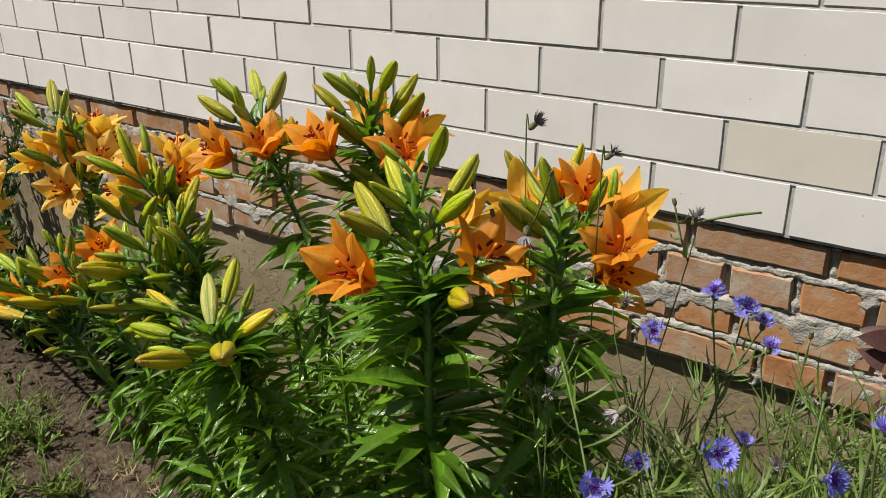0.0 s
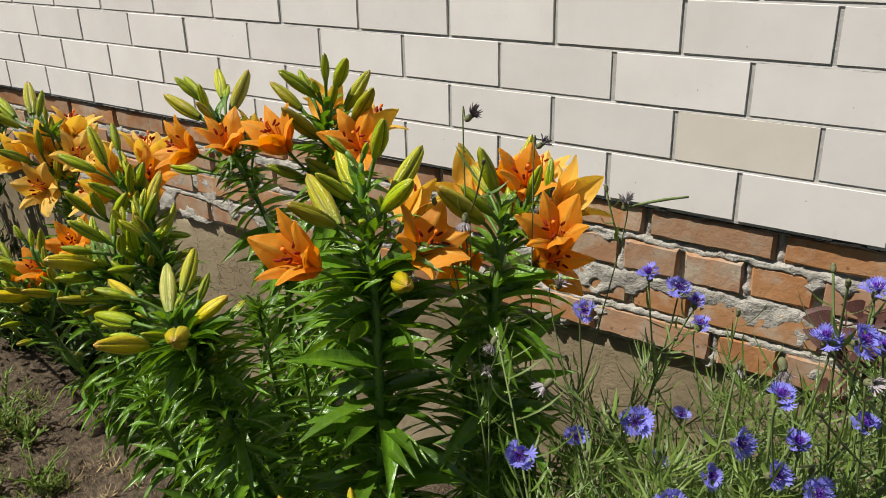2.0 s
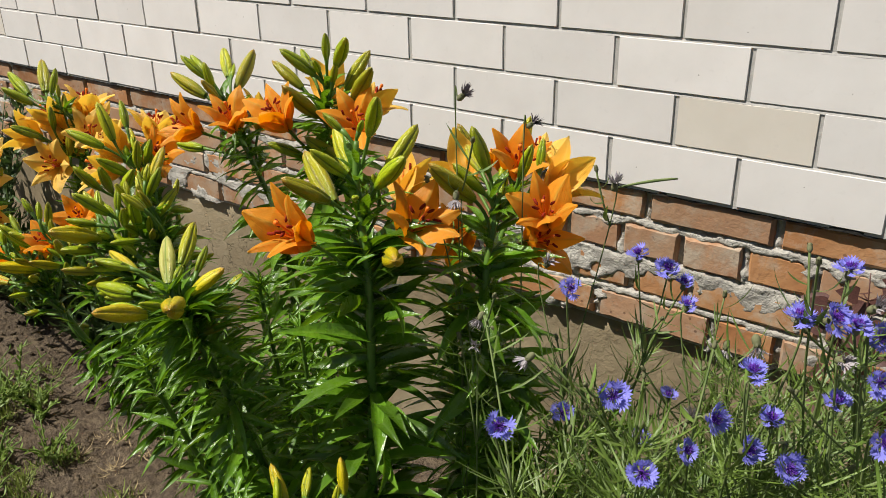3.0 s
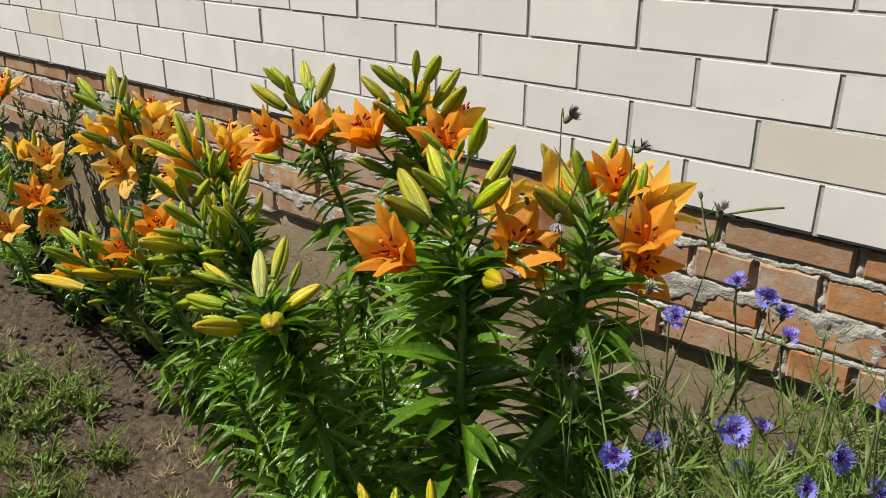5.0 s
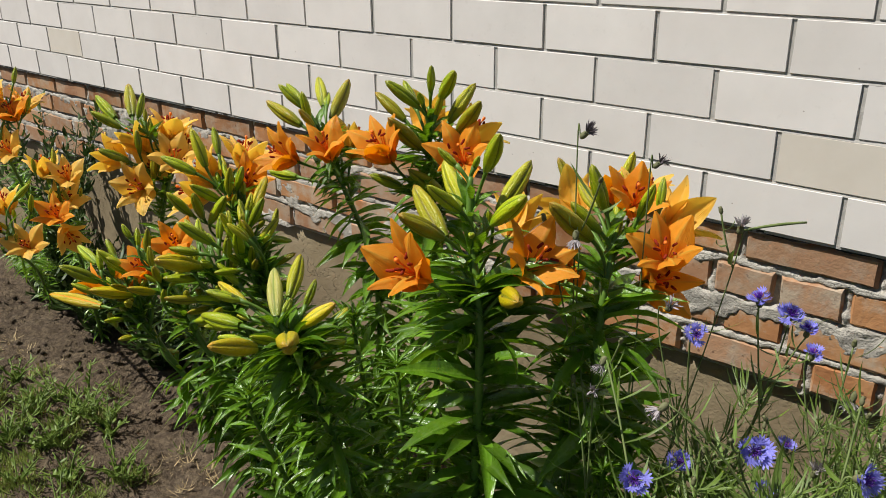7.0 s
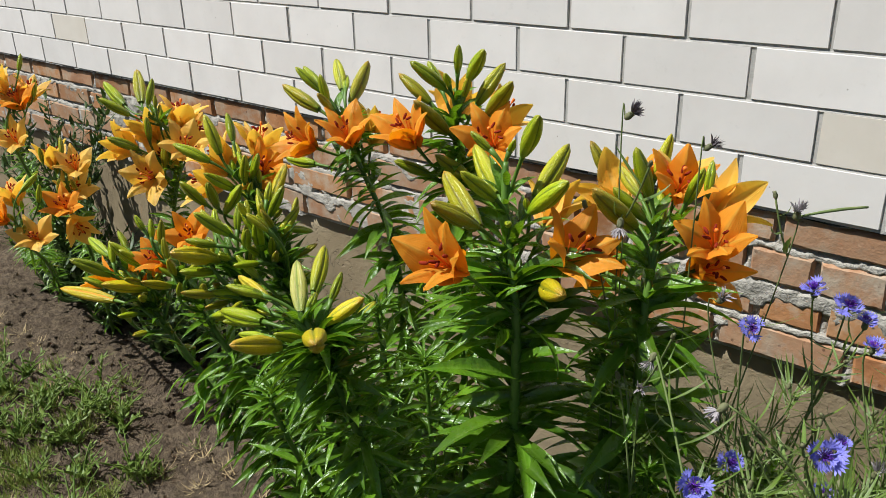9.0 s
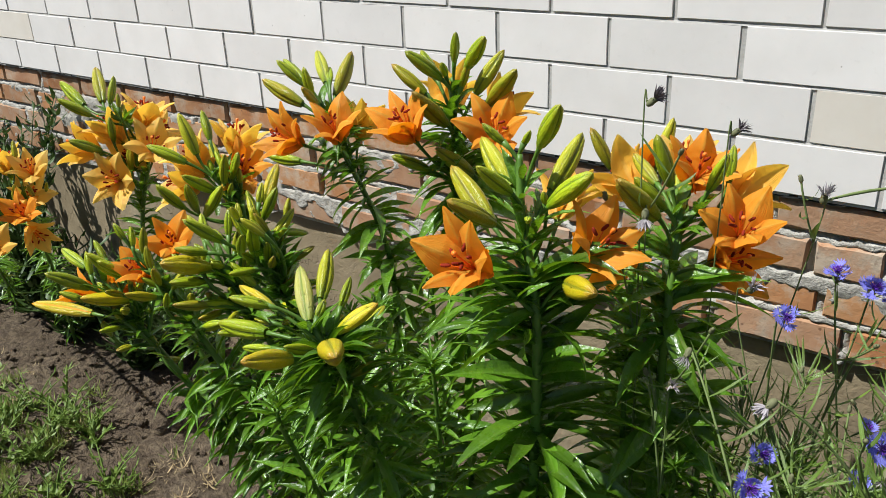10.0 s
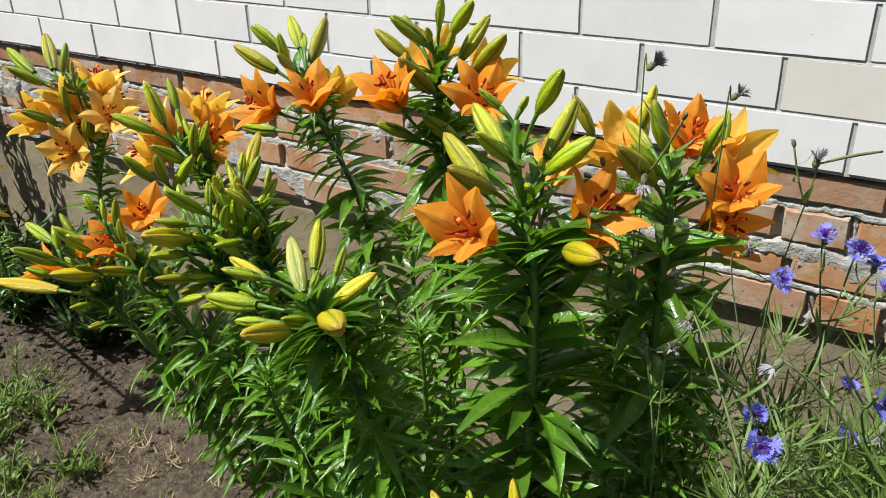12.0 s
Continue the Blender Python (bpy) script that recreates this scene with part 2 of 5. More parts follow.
TEPAL = make_tepal("orange_tepal", (0.88, 0.15, 0.002), (0.97, 0.335, 0.006), (0.99, 0.54, 0.05), (0.99, 0.65, 0.06))
TEPAL_BACK = make_tepal("orange_tepal_outside", (0.66, 0.58, 0.1), (0.96, 0.46, 0.045), (0.97, 0.46, 0.035), (0.99, 0.56, 0.04), False)
TEPAL_OLD = make_tepal("pale_orange_tepal", (0.93, 0.34, 0.008), (0.99, 0.55, 0.05), (0.99, 0.75, 0.22), (0.99, 0.82, 0.24))
TEPAL_OLD_BACK = make_tepal("pale_orange_tepal_outside", (0.8, 0.68, 0.16), (0.99, 0.62, 0.13), (0.99, 0.72, 0.22), (0.99, 0.82, 0.24), False)
FILAMENT = make_plain("filament", (0.8, 0.14, 0.008), (0.85, 0.24, 0.012), 50, 0.5)
ANTHER = make_plain("anther", (0.15, 0.014, 0.007), (0.29, 0.035, 0.014), 300, 0.95, 0, 0.1)
CORN_LEAF = make_leaf("cornflower_leaf", (0.058, 0.112, 0.011), (0.135, 0.205, 0.025), (0.19, 0.27, 0.08), 0.42, 0.18, (0.24, 0.36, 0.08))
CORN_STEM = make_plain("cornflower_stem", (0.09, 0.135, 0.035), (0.17, 0.215, 0.07), 50, 0.7)
BLUE = make_plain("cornflower_blue", (0.17, 0.16, 0.62), (0.36, 0.36, 0.88), 30, 0.6, 0.3, 0.3, 0.35)
VIOLET = make_plain("cornflower_violet", (0.1, 0.025, 0.35), (0.2, 0.06, 0.5), 60, 0.6, 0.15, 0.3, 0.3)
CALYX = make_plain("calyx", (0.1, 0.12, 0.05), (0.17, 0.16, 0.08), 90, 0.75)
WITHERED = make_plain("withered", (0.2, 0.17, 0.17), (0.58, 0.54, 0.56), 120, 0.85, 0.15)
WITHERED_DARK = make_plain("withered_dark", (0.05, 0.04, 0.045), (0.2, 0.17, 0.19), 120, 0.9, 0.1)
GRASS = make_plain("grass_blade", (0.1, 0.16, 0.022), (0.26, 0.3, 0.06), 8, 0.5, 0.25)
DEW = Mat("dew")
DEW.b.inputs["Transmission Weight"].default_value, DEW.b.inputs["IOR"].default_value = 1.0, 1.33
DEW = DEW.done((1, 1, 1), 0.02, 0.5)
WEED = make_plain("weed_leaf", (0.09, 0.16, 0.02), (0.2, 0.28, 0.05), 15, 0.5, 0.25)
WEED_DARK = make_plain("dark_weed_leaf", (0.028, 0.062, 0.012), (0.075, 0.125, 0.024), 15, 0.5, 0.2)
MAROON = make_plain("maroon_leaf", (0.05, 0.019, 0.016), (0.115, 0.05, 0.038), 14, 0.5, 0.12)
STRAW = make_plain("dry_straw", (0.3, 0.22, 0.11), (0.42, 0.33, 0.18), 40, 0.8)
PLASTER = make_white_brick("upper_wall", (0.67, 0.642, 0.608), (0.745, 0.717, 0.683))


# ---- mesh tools ----
def mesh_of(name, verts, faces, mats, index=None, smooth=True, uvs=None):
    me = bpy.data.meshes.new(name)
    me.from_pydata([tuple(v) for v in verts], [], faces)
    for m in mats:
        me.materials.append(m)
    if index is not None:
        me.polygons.foreach_set("material_index", index)
    if smooth:
        me.polygons.foreach_set("use_smooth", [True] * len(me.polygons))
    if uvs is not None:
        at = np.empty(len(me.loops), dtype=np.int32)
        me.loops.foreach_get("vertex_index", at)
        me.uv_layers.new(name="along").data.foreach_set("uv", np.asarray(uvs, dtype=np.float32)[at].ravel())
    me.update()
    return me


class Build:
    """Collects shapes into one mesh."""

    def __init__(self):
        self.v, self.f, self.i, self.uv = [], [], [], []

    def add(self, verts, faces, mat=0, uvs=None):
        n = len(self.v)
        self.uv += uvs or [(0.5, 0.3)] * len(verts)
        self.v += [tuple(p) for p in verts]
        self.f += [tuple(a + n for a in f) for f in faces]
        self.i += [mat] * len(faces)

    def tube(self, pts, radii, sides=6, mat=0, cap=True):
        pts = [Vector(p) for p in pts]
        verts, faces = [], []
        side = None
        for k, p in enumerate(pts):
            d = (pts[min(k + 1, len(pts) - 1)] - pts[max(k - 1, 0)]).normalized()
            if side is None:
                side = d.cross(Vector((0.31, 0.87, 0.38))).normalized()
            side = (side - d * side.dot(d)).normalized()
            up = d.cross(side)
            for s in range(sides):
                a = 2 * math.pi * s / sides
                verts.append(p + (side * math.cos(a) + up * math.sin(a)) * radii[k])
        for k in range(len(pts) - 1):
            for s in range(sides):
                t = (s + 1) % sides
                faces.append((k * sides + s, k * sides + t, (k + 1) * sides + t, (k + 1) * sides + s))
        if cap:
            faces.append(tuple(range(sides))[::-1])
            faces.append(tuple((len(pts) - 1) * sides + s for s in range(sides)))
        self.add(verts, faces, mat)

    def blade(self, base, along, side, length, width, bend, mat=0, segs=5, keel=0.12, shape=None):
        """A pointed blade that bends down along its length."""
        base, along, side = Vector(base), Vector(along).normalized(), Vector(side)
        side = (side - along * side.dot(along)).normalized()
        up = side.cross(along) * -1
        verts, faces, uvs = [], [], []
        p, ang = base.copy(), 0.0
        for k in range(segs + 1):
            u = k / segs
            w = width * 0.5 * (shape(u) if shape else (math.sin(math.pi * min(1, u * 0.92 + 0.08)) ** 0.8))
            n = up * math.cos(ang) + along * math.sin(ang)
            if k == segs:
                verts += [p]
                uvs += [(1, 0.5)]
            else:
                uvs += [(u, 0), (u, 0.5), (u, 1)]
                verts += [p - side * w + n * w * keel * 2, p, p + side * w + n * w * keel * 2]
            d = along * math.cos(ang) - up * math.sin(ang)
            p = p + d * (length / segs)
            ang += bend / segs
        for k in range(segs):
            a, b = 3 * k, 3 * k + 3
            if k == segs - 1:
                faces += [(a, a + 1, b), (a + 1, a + 2, b)]
            else:
                faces += [(a, a + 1, b + 1, b), (a + 1, a + 2, b + 2, b + 1)]
        self.add(verts, faces, mat, uvs)

    def mesh(self, name, mats, smooth=True):
        return mesh_of(name, self.v, self.f, mats, self.i, smooth, self.uv)


def part(name, me, parent, m=None, label=""):
    ob = new(name, me)
    ob.parent = parent
    if m is not None:
        ob.matrix_basis = m
    if label:
        ob["label"] = label
    return ob


def frame_of(p, along, up=(0, 0, 1), scale=(1, 1, 1)):
    """A pose at p whose x runs along, z as near to up as can be."""
    x = Vector(along).normalized()
    y = Vector(up).cross(x)
    if y.length < 1e-4:
        y = Vector((0, 1, 0)).cross(x)
    y.normalize()
    z = x.cross(y)
    m = Matrix((x, y, z)).transposed().to_4x4()
    return Matrix.Translation(p) @ m @ Matrix.Diagonal((*scale, 1))


def bezier(a, b, c, n):
    a, b, c = Vector(a), Vector(b), Vector(c)
    return [a * (1 - u) ** 2 + b * 2 * u * (1 - u) + c * u * u for u in (k / n for k in range(n + 1))]


rng = random.Random(7)

# ---- ground: one sheet to the horizon, fine where it is seen ----
def axis(lo, hi, step, far):
    mid = list(np.arange(lo, hi + 1e-6, step))
    out, d = [], step
    while not out or out[-1] < far:
        d *= 1.5
        out.append((out[-1] if out else 0) + d)
    return [lo - o for o in reversed(out)] + mid + [hi + o for o in out]


def soil_height(x, y):
    near = max(0.0, 1 - max(0, abs(x + 1.5) - 2.4) / 0.3) * max(0.0, 1 - max(0, abs(y + 0.7) - 0.7) / 0.3)
    p = Vector((x, y, 0))
    h = 0.018 * noise.fractal(p * 3.0, 0.9, 2.0, 3) + 0.018 * noise.fractal(p * 14, 0.7, 2.1, 4)
    h += 0.012 * max(0, noise.noise(p * 26)) ** 1.2 * 2 + 0.006 * noise.noise(p * 55)
    return near * h - 0.004


gx, gy = axis(-3.9, 0.9, 0.016, 400), axis(-1.4, 0.0, 0.016, 400)
verts = [(x, y, soil_height(x, y)) for y in gy for x in gx]
faces = [(j * len(gx) + i, j * len(gx) + i + 1, (j + 1) * len(gx) + i + 1, (j + 1) * len(gx) + i) for j in range(len(gy) - 1) for i in range(len(gx) - 1)]
ground = new("ground", mesh_of("ground", verts, faces, [SOIL]))
tagged(ground, "bare grey-brown garden soil with crumbs and clods", "soil", kind="structure")


# ---- house wall ----
def box(b, x0, x1, y0, y1, z0, z1, mat=0):
    v = [(x, y, z) for z in (z0, z1) for y in (y0, y1) for x in (x0, x1)]
    b.add(v, [(0, 2, 3, 1), (4, 5, 7, 6), (0, 1, 5, 4), (2, 6, 7, 3), (0, 4, 6, 2), (1, 3, 7, 5)], mat)


X0, X1 = -5.2, 1.56
wall = new("wall_house", None)
tagged(wall, "house wall of white bricks over red bricks and a cement plinth", "wall", kind="structure")

b = Build()
box(b, X0, X1, 0.0032, 0.25, 0.8805, 1.786)
part("joint_bed", b.mesh("joint_bed", [MORTAR_WHITE], False), wall, label="pale grey mortar in the recessed joints")
for row in range(9):
    b, z, v = Build(), 0.9795 + 0.1 * row, []
    for i in range(251):
        x = X0 + (X1 - X0) * i / 250
        s_ = 0.0009 * noise.noise(Vector((x * 30, row, 0)))
        v += [(x, 0.02, z), (x, 0.0009 + s_, z), (x, 0.0034 + s_, z + 0.0052), (x, 0.02, z + 0.0065)]
    b.add(v, [(4 * i + q, 4 * i + 4 + q, 4 * i + 5 + q, 4 * i + 1 + q) for i in range(250) for q in range(3)])
    part("mortar_joint", b.mesh("mortar_joint", [MORTAR_WHITE], False), wall)
b = Build()
box(b, X0, X1, 0.0, 0.25, 1.79, 3.0)
part("upper_wall", b.mesh("upper_wall", [PLASTER], False), wall)


# plain remaining walls and roof of the house
for _name, _x0, _x1, _y0, _y1, _z0, _z1, _lab in (
        ("wall_east", X1 - 0.25, X1, 0.252, 4.0, 0.0, 3.0, "plain pale side wall of the house"),
        ("wall_west", X0, X0 + 0.25, 0.252, 4.0, 0.0, 3.0, "plain pale side wall of the house"),
        ("wall_back", X0, X1, 4.002, 4.25, 0.0, 3.0, "plain pale back wall of the house"),
        ("roof", X0, X1, 0.0, 4.25, 3.004, 3.15, "flat roof slab of the house")):
    b = Build()
    box(b, _x0, _x1, _y0, _y1, _z0, _z1)
    tagged(new(_name, b.mesh(_name, [PLASTER], False)), _lab, "roof" if _name == "roof" else "wall", kind="structure")


def plinth_mesh():
    """Rendered foundation face, slightly uneven, with thickness."""
    nx, nz = 170, 16
    v, f = [], []
    for j in range(nz + 1):
        for i in range(nx + 1):
            x, z = X0 + (X1 - X0) * i / nx, -0.1 + 0.66 * j / nz
            y = 0.036 - 0.01 * noise.fractal(Vector((x * 2.2, z * 2.6, 4)), 0.8, 2, 4)
            v.append((x, y, z))
    for j in range(nz):
        for i in range(nx):
            a = j * (nx + 1) + i
            f.append((a, a + 1, a + nx + 2, a + nx + 1))
    n = len(v)
    v += [(X0, 0.25, -0.1), (X1, 0.25, -0.1), (X0, 0.25, 0.56), (X1, 0.25, 0.56)]
    t = nz * (nx + 1)
    f += [(n, n + 2, n + 3, n + 1), tuple(range(t, t + nx + 1)) + (n + 3, n + 2)]
    return mesh_of("plinth", v, f, [PLINTH])


part("plinth", plinth_mesh(), wall, label="rough tan cement coat on the foundation")

# red courses: z of the bed under each course, and its height
RED_ROWS = [(0.568, 0.068), (0.651, 0.066), (0.732, 0.068), (0.815, 0.058)]
RED_IN = 0.013          # the red courses stand back from the white ones
RED_SHIFT = [-0.016, -0.072, 0.032, 0.085]


def smear_mesh():
    """Sloppy grey mortar: bulging over the top edges of the bricks, drawn back below the course above, cracked here and there."""
    nx, nz = 860, 92
    z0, z1 = 0.556, 0.876
    v, f = [], []
    beds = [(a[0] + a[1], b_[0], w) for a, b_, w in zip(RED_ROWS, RED_ROWS[1:], (0.21, 0.19, 0.07))]
    for j in range(nz + 1):
        z = z0 + (z1 - z0) * j / nz
        for i in range(nx + 1):
            x = -4.4 + 5.4 * i / nx
            p = Vector((x, 0, z))
            swell = 0.75 * noise.fractal(Vector((x * 5 + 3, 1, z * 9 + 7)), 0.8, 2.1, 4) + 0.5 * noise.fractal(p * 17, 0.8, 2.1, 3)
            lump = noise.fractal(p * 36, 0.7, 2.1, 4)
            rough_edge = 0.005 * noise.noise(p * 60) + 0.007 * noise.noise(p * 18)
            y = 0.02
            # upright joints
            for (rz, rh), sh in zip(RED_ROWS, RED_SHIFT):
                if rz - 0.004 <= z <= rz + rh + 0.004:
                    g = abs(((x - sh + 0.13) % 0.26) - 0.13) + rough_edge
                    k = max(0.0, 1 - g / (0.011 + (0.02 if x > -1.5 else 0.035) * max(0, swell + (0.0 if x > -1.5 else 0.1))))
                    y = min(y, 0.017 - k * (0.009 + 0.02 * max(0, swell)))
            # beds: from the top of the course below to the foot of the course above
            for lo, hi, sag in beds:
                drop = 0.006 + sag * max(0.0, swell + 0.08) * (1 + 1.5 * min(1.0, max(0.0, -x - 1.0)) + 1.2 * min(1.0, max(0.0, -x - 1.7)))
                if lo - drop <= z + rough_edge <= hi:
                    s_ = (z + rough_edge - lo) / max(0.004, hi - lo)
                    if s_ < 0:
                        k = 1 + (z + rough_edge - lo) / drop
                    else:
                        k = 1.0 if s_ < 0.62 else max(0.0, 1 - (s_ - 0.62) / 0.2)
                    y = min(y, 0.019 - min(1.0, k * 2.2) * (0.0178 + 0.005 * max(0, swell)))
            y -= (0.0045 if z > 0.72 else 0.0028) * lump * (1 if y < 0.015 else 0)
            v.append((x, y + RED_IN, z))
    for j in range(nz):
        for i in range(nx):
            a = j * (nx + 1) + i
            f.append((a, a + 1, a + nx + 2, a + nx + 1))
    return mesh_of("smeared_mortar", v, f, [MORTAR_GREY])


def felt_mesh():
    """Bitumen felt laid between the red and the white courses, with a ragged front edge."""
    v, n = [], 700
    for i in range(n + 1):
        x = X0 + (X1 - X0) * i / n
        p = Vector((x * 9, 2, 5))
        y = 0.004 + 0.006 * noise.fractal(p, 0.8, 2.1, 4)
        dip = 0.003 * noise.fractal(p * 2, 0.8, 2.1, 3)
        v += [(x, 0.05, 0.8775), (x, y, 0.8775 + dip), (x, y, 0.8845 + 0.5 * dip), (x, 0.05, 0.8845)]
    return mesh_of("damp_course", v, [(4 * i + q, 4 * i + 4 + q, 4 * i + 5 + q, 4 * i + 1 + q) for i in range(n) for q in range(3)], [FELT], None, False)


part("damp_course", felt_mesh(), wall, label="black bitumen felt between red and white bricks")
part("smeared_mortar", smear_mesh(), wall, label="lumpy grey mortar squeezed out between the red bricks")
b = Build()
box(b, X0, X1, 0.041, 0.25, 0.561, 0.88)
part("brick_backing", b.mesh("brick_backing", [MORTAR_GREY], False), wall)


# ---- shared plant meshes ----
def lily_leaf_mesh(bend, keel, twist):
    """Unit leaf along x: length 1, width about 0.14."""
    v, f, uv = [], [], []
    n = 8
    p, ang = Vector((0, 0, 0)), 0.18
    for k in range(n + 1):
        u = k / n
        w = 0.071 * (0.3 + 0.7 * math.sin(math.pi * min(1.0, u * 0.85 + 0.08))) * (1 - max(0, u - 0.55) / 0.45) ** 0.75 if k < n else 0
        tw = twist * u
        up = Vector((math.sin(ang) * -1, 0, math.cos(ang)))
        sd = Vector((0, 1, 0)) * math.cos(tw) + up * math.sin(tw)
        nn = up * math.cos(tw) - Vector((0, 1, 0)) * math.sin(tw)
        for q in (-1, -0.5, 0, 0.5, 1):
            v.append(p + sd * w * q + nn * w * keel * (q * q))
            uv.append((u, 0.5 + 0.5 * q))
        p = p + Vector((math.cos(ang), 0, math.sin(ang))) / n
        ang -= bend / n
    for k in range(n):
        for q in range(4):
            a = 5 * k + q
            f.append((a, a + 1, a + 6, a + 5))
    return v, f, uv


LEAF_FORMS = [lily_leaf_mesh(*q) for q in ((1.3, 0.5, 0.45), (0.5, 0.5, 0.1), (0.85, 0.35, -0.25), (1.15, 0.6, 0.2), (0.7, 0.7, 0.4), (1.0, 0.45, -0.1), (0.35, 0.5, -0.3))]


def leaf_meshes(mat, name):
    return [mesh_of(name, v, f, [mat], None, True, uv) for v, f, uv in LEAF_FORMS]


LEAVES = leaf_meshes(LEAF, "leaf")
LEAVES_LOW = leaf_meshes(LEAF_LOW, "leaf")


def bud_mesh(mat, slim=1.0):
    """Unit bud along z: three-sided, ribbed, blunt-tipped."""
    rings, sides = 12, 24
    v, f = [], []
    for k in range(rings + 1):
        u = k / rings
        r = 0.133 * slim * (0.3 + 0.7 * math.sin(math.pi * min(1, 0.1 + u * 0.76)) ** 1.1) * (1 - 0.42 * u ** 2.5)
        if u > 0.9:
            r *= math.sqrt(max(0.02, 1 - ((u - 0.9) / 0.102) ** 2))
        for s in range(sides):
            a = 2 * math.pi * s / sides
            g = 1 + 0.07 * math.cos(3 * a + math.pi) - 0.24 * max(0, math.cos(3 * a)) ** 7 + 0.05 * max(0, math.cos(3 * a + math.pi)) ** 14
            v.append((r * g * math.cos(a), r * g * math.sin(a), u + 0.01 * math.cos(a)))
    for k in range(rings):
        for s in range(sides):
            t = (s + 1) % sides
            f.append((k * sides + s, k * sides + t, (k + 1) * sides + t, (k + 1) * sides + s))
    f.append(tuple(rings * sides + s for s in range(sides)))
    return mesh_of("bud", v, f, [mat])


BUD_MESH = {k: bud_mesh(m, 1.0 if k != "s" else 1.6) for k, m in BUD.items()}


def tepal_mesh(mats, opened, wide, recurve, ruffle):
    """Unit tepal along x from the throat, with thickness: it leaves the axis (x) and flares towards z, its tip bent back."""
    n, cols = 12, (-1, -0.62, -0.22, 0, 0.22, 0.62, 1)
    front, rear, uv = [], [], []
    p = Vector((0, 0, 0.03))
    for k in range(n + 1):
        u = k / n
        ang = 0.28 + 0.28 * opened + opened * (0.1 * u + 0.42 * u ** 3) + recurve * max(0, u - 0.62) * 1.7
        w = wide * (math.sin(math.pi * u ** 0.86 * 0.97 + 0.02) ** 0.85 * (1 - 0.18 * u ** 4) + 0.26 * (1 - u) ** 2)
        nn = Vector((math.sin(ang), 0, -math.cos(ang)))
        for q in cols:
            cup = -0.3 * w * (1 - q * q) - (0.1 * w if q == 0 else 0)
            wav = ruffle * w * math.sin(9 * u + 2.1 * q) * abs(q) ** 2
            v = p + Vector((0, 1, 0)) * w * q - nn * (cup + wav)
            front.append(v)
            rear.append(v + nn * 0.009 * (1 - q * q) * (1 + 1.6 * (q == 0)))
            uv.append((u, 0.5 + 0.5 * q))
        p = p + Vector((math.cos(ang), 0, math.sin(ang))) / n
    c = 7 * (n + 1)
    f = [(7 * k + q, 7 * k + q + 7, 7 * k + q + 8, 7 * k + q + 1) for k in range(n) for q in range(6)]
    b = [tuple(a + c for a in reversed(g)) for g in f]
    return mesh_of("tepal", front + rear, f + b, mats, [0] * len(f) + [1] * len(b), True, uv + uv)


TEPALS = {}
for _pale, _mats in ((0, (TEPAL, TEPAL_BACK)), (1, (TEPAL_OLD, TEPAL_OLD_BACK))):
    for _o in (0.35, 0.6, 0.85, 1.0):
        for _inner in (0, 1):
            TEPALS[_pale, _o, _inner] = [tepal_mesh(_mats, _o, 0.18 + 0.075 * _inner, rc * _o, 0.1) for rc in (0.15, 0.4, 0.75)]


def stamen_mesh(curl, tilt):
    """A thread and the dark anther that swings on its end."""
    b = Build()
    pts = bezier((0, 0, 0), (0.36, 0, 0.03), (0.64, 0, 0.12 + curl), 5)
    b.tube(pts, [0.012, 0.011, 0.01, 0.009, 0.008, 0.006], 5, 0)
    end = pts[-1]
    d = Vector((math.cos(tilt), 0.3, math.sin(tilt))).normalized()
    b.tube([end - d * 0.066, end - d * 0.048 + Vector((0.006, 0, 0)), end, end + d * 0.048 + Vector((0.006, 0, 0)), end + d * 0.066], [0.008, 0.021, 0.025, 0.021, 0.008], 6, 1)
    return b.mesh("stamen", [FILAMENT, ANTHER])


STAMENS = [stamen_mesh(*q) for q in ((0.0, 0.5), (0.04, 1.0), (0.08, 0.2), (0.02, 1.3))]


def pistil_mesh():
    b = Build()
    b.tube([(0, 0, 0), (0.35, 0, 0), (0.7, 0.02, 0.03), (0.76, 0.02, 0.035), (0.8, 0.02, 0.04)], [0.03, 0.018, 0.014, 0.035, 0.03], 6, 0)
    b.tube([(-0.07, 0, 0), (0.0, 0, 0), (0.06, 0, 0)], [0.03, 0.06, 0.03], 8, 1)
    return b.mesh("pistil", [FILAMENT, BUD["l"]])


PISTIL = pistil_mesh()
SIZE = 0.081          # length of a tepal


def spline(pts, n):
    """Smooth points through pts."""
    pts = [Vector(p) for p in pts]
    out = []
    for k in range(len(pts) - 1):
        p0, p1, p2, p3 = pts[max(k - 1, 0)], pts[k], pts[k + 1], pts[min(k + 2, len(pts) - 1)]
        for s in range(n):
            u = s / n
            out.append(0.5 * (2 * p1 + (p2 - p0) * u + (2 * p0 - 5 * p1 + 4 * p2 - p3) * u * u + (3 * p1 - p0 - 3 * p2 + p3) * u ** 3))
    return out + [pts[-1]]


_bead = bmesh.new()
bmesh.ops.create_icosphere(_bead, subdivisions=1, radius=1)
BEAD_V, BEAD_F = [v.co.copy() for v in _bead.verts], [tuple(v.index for v in f.verts) for f in _bead.faces]
_bead.free()


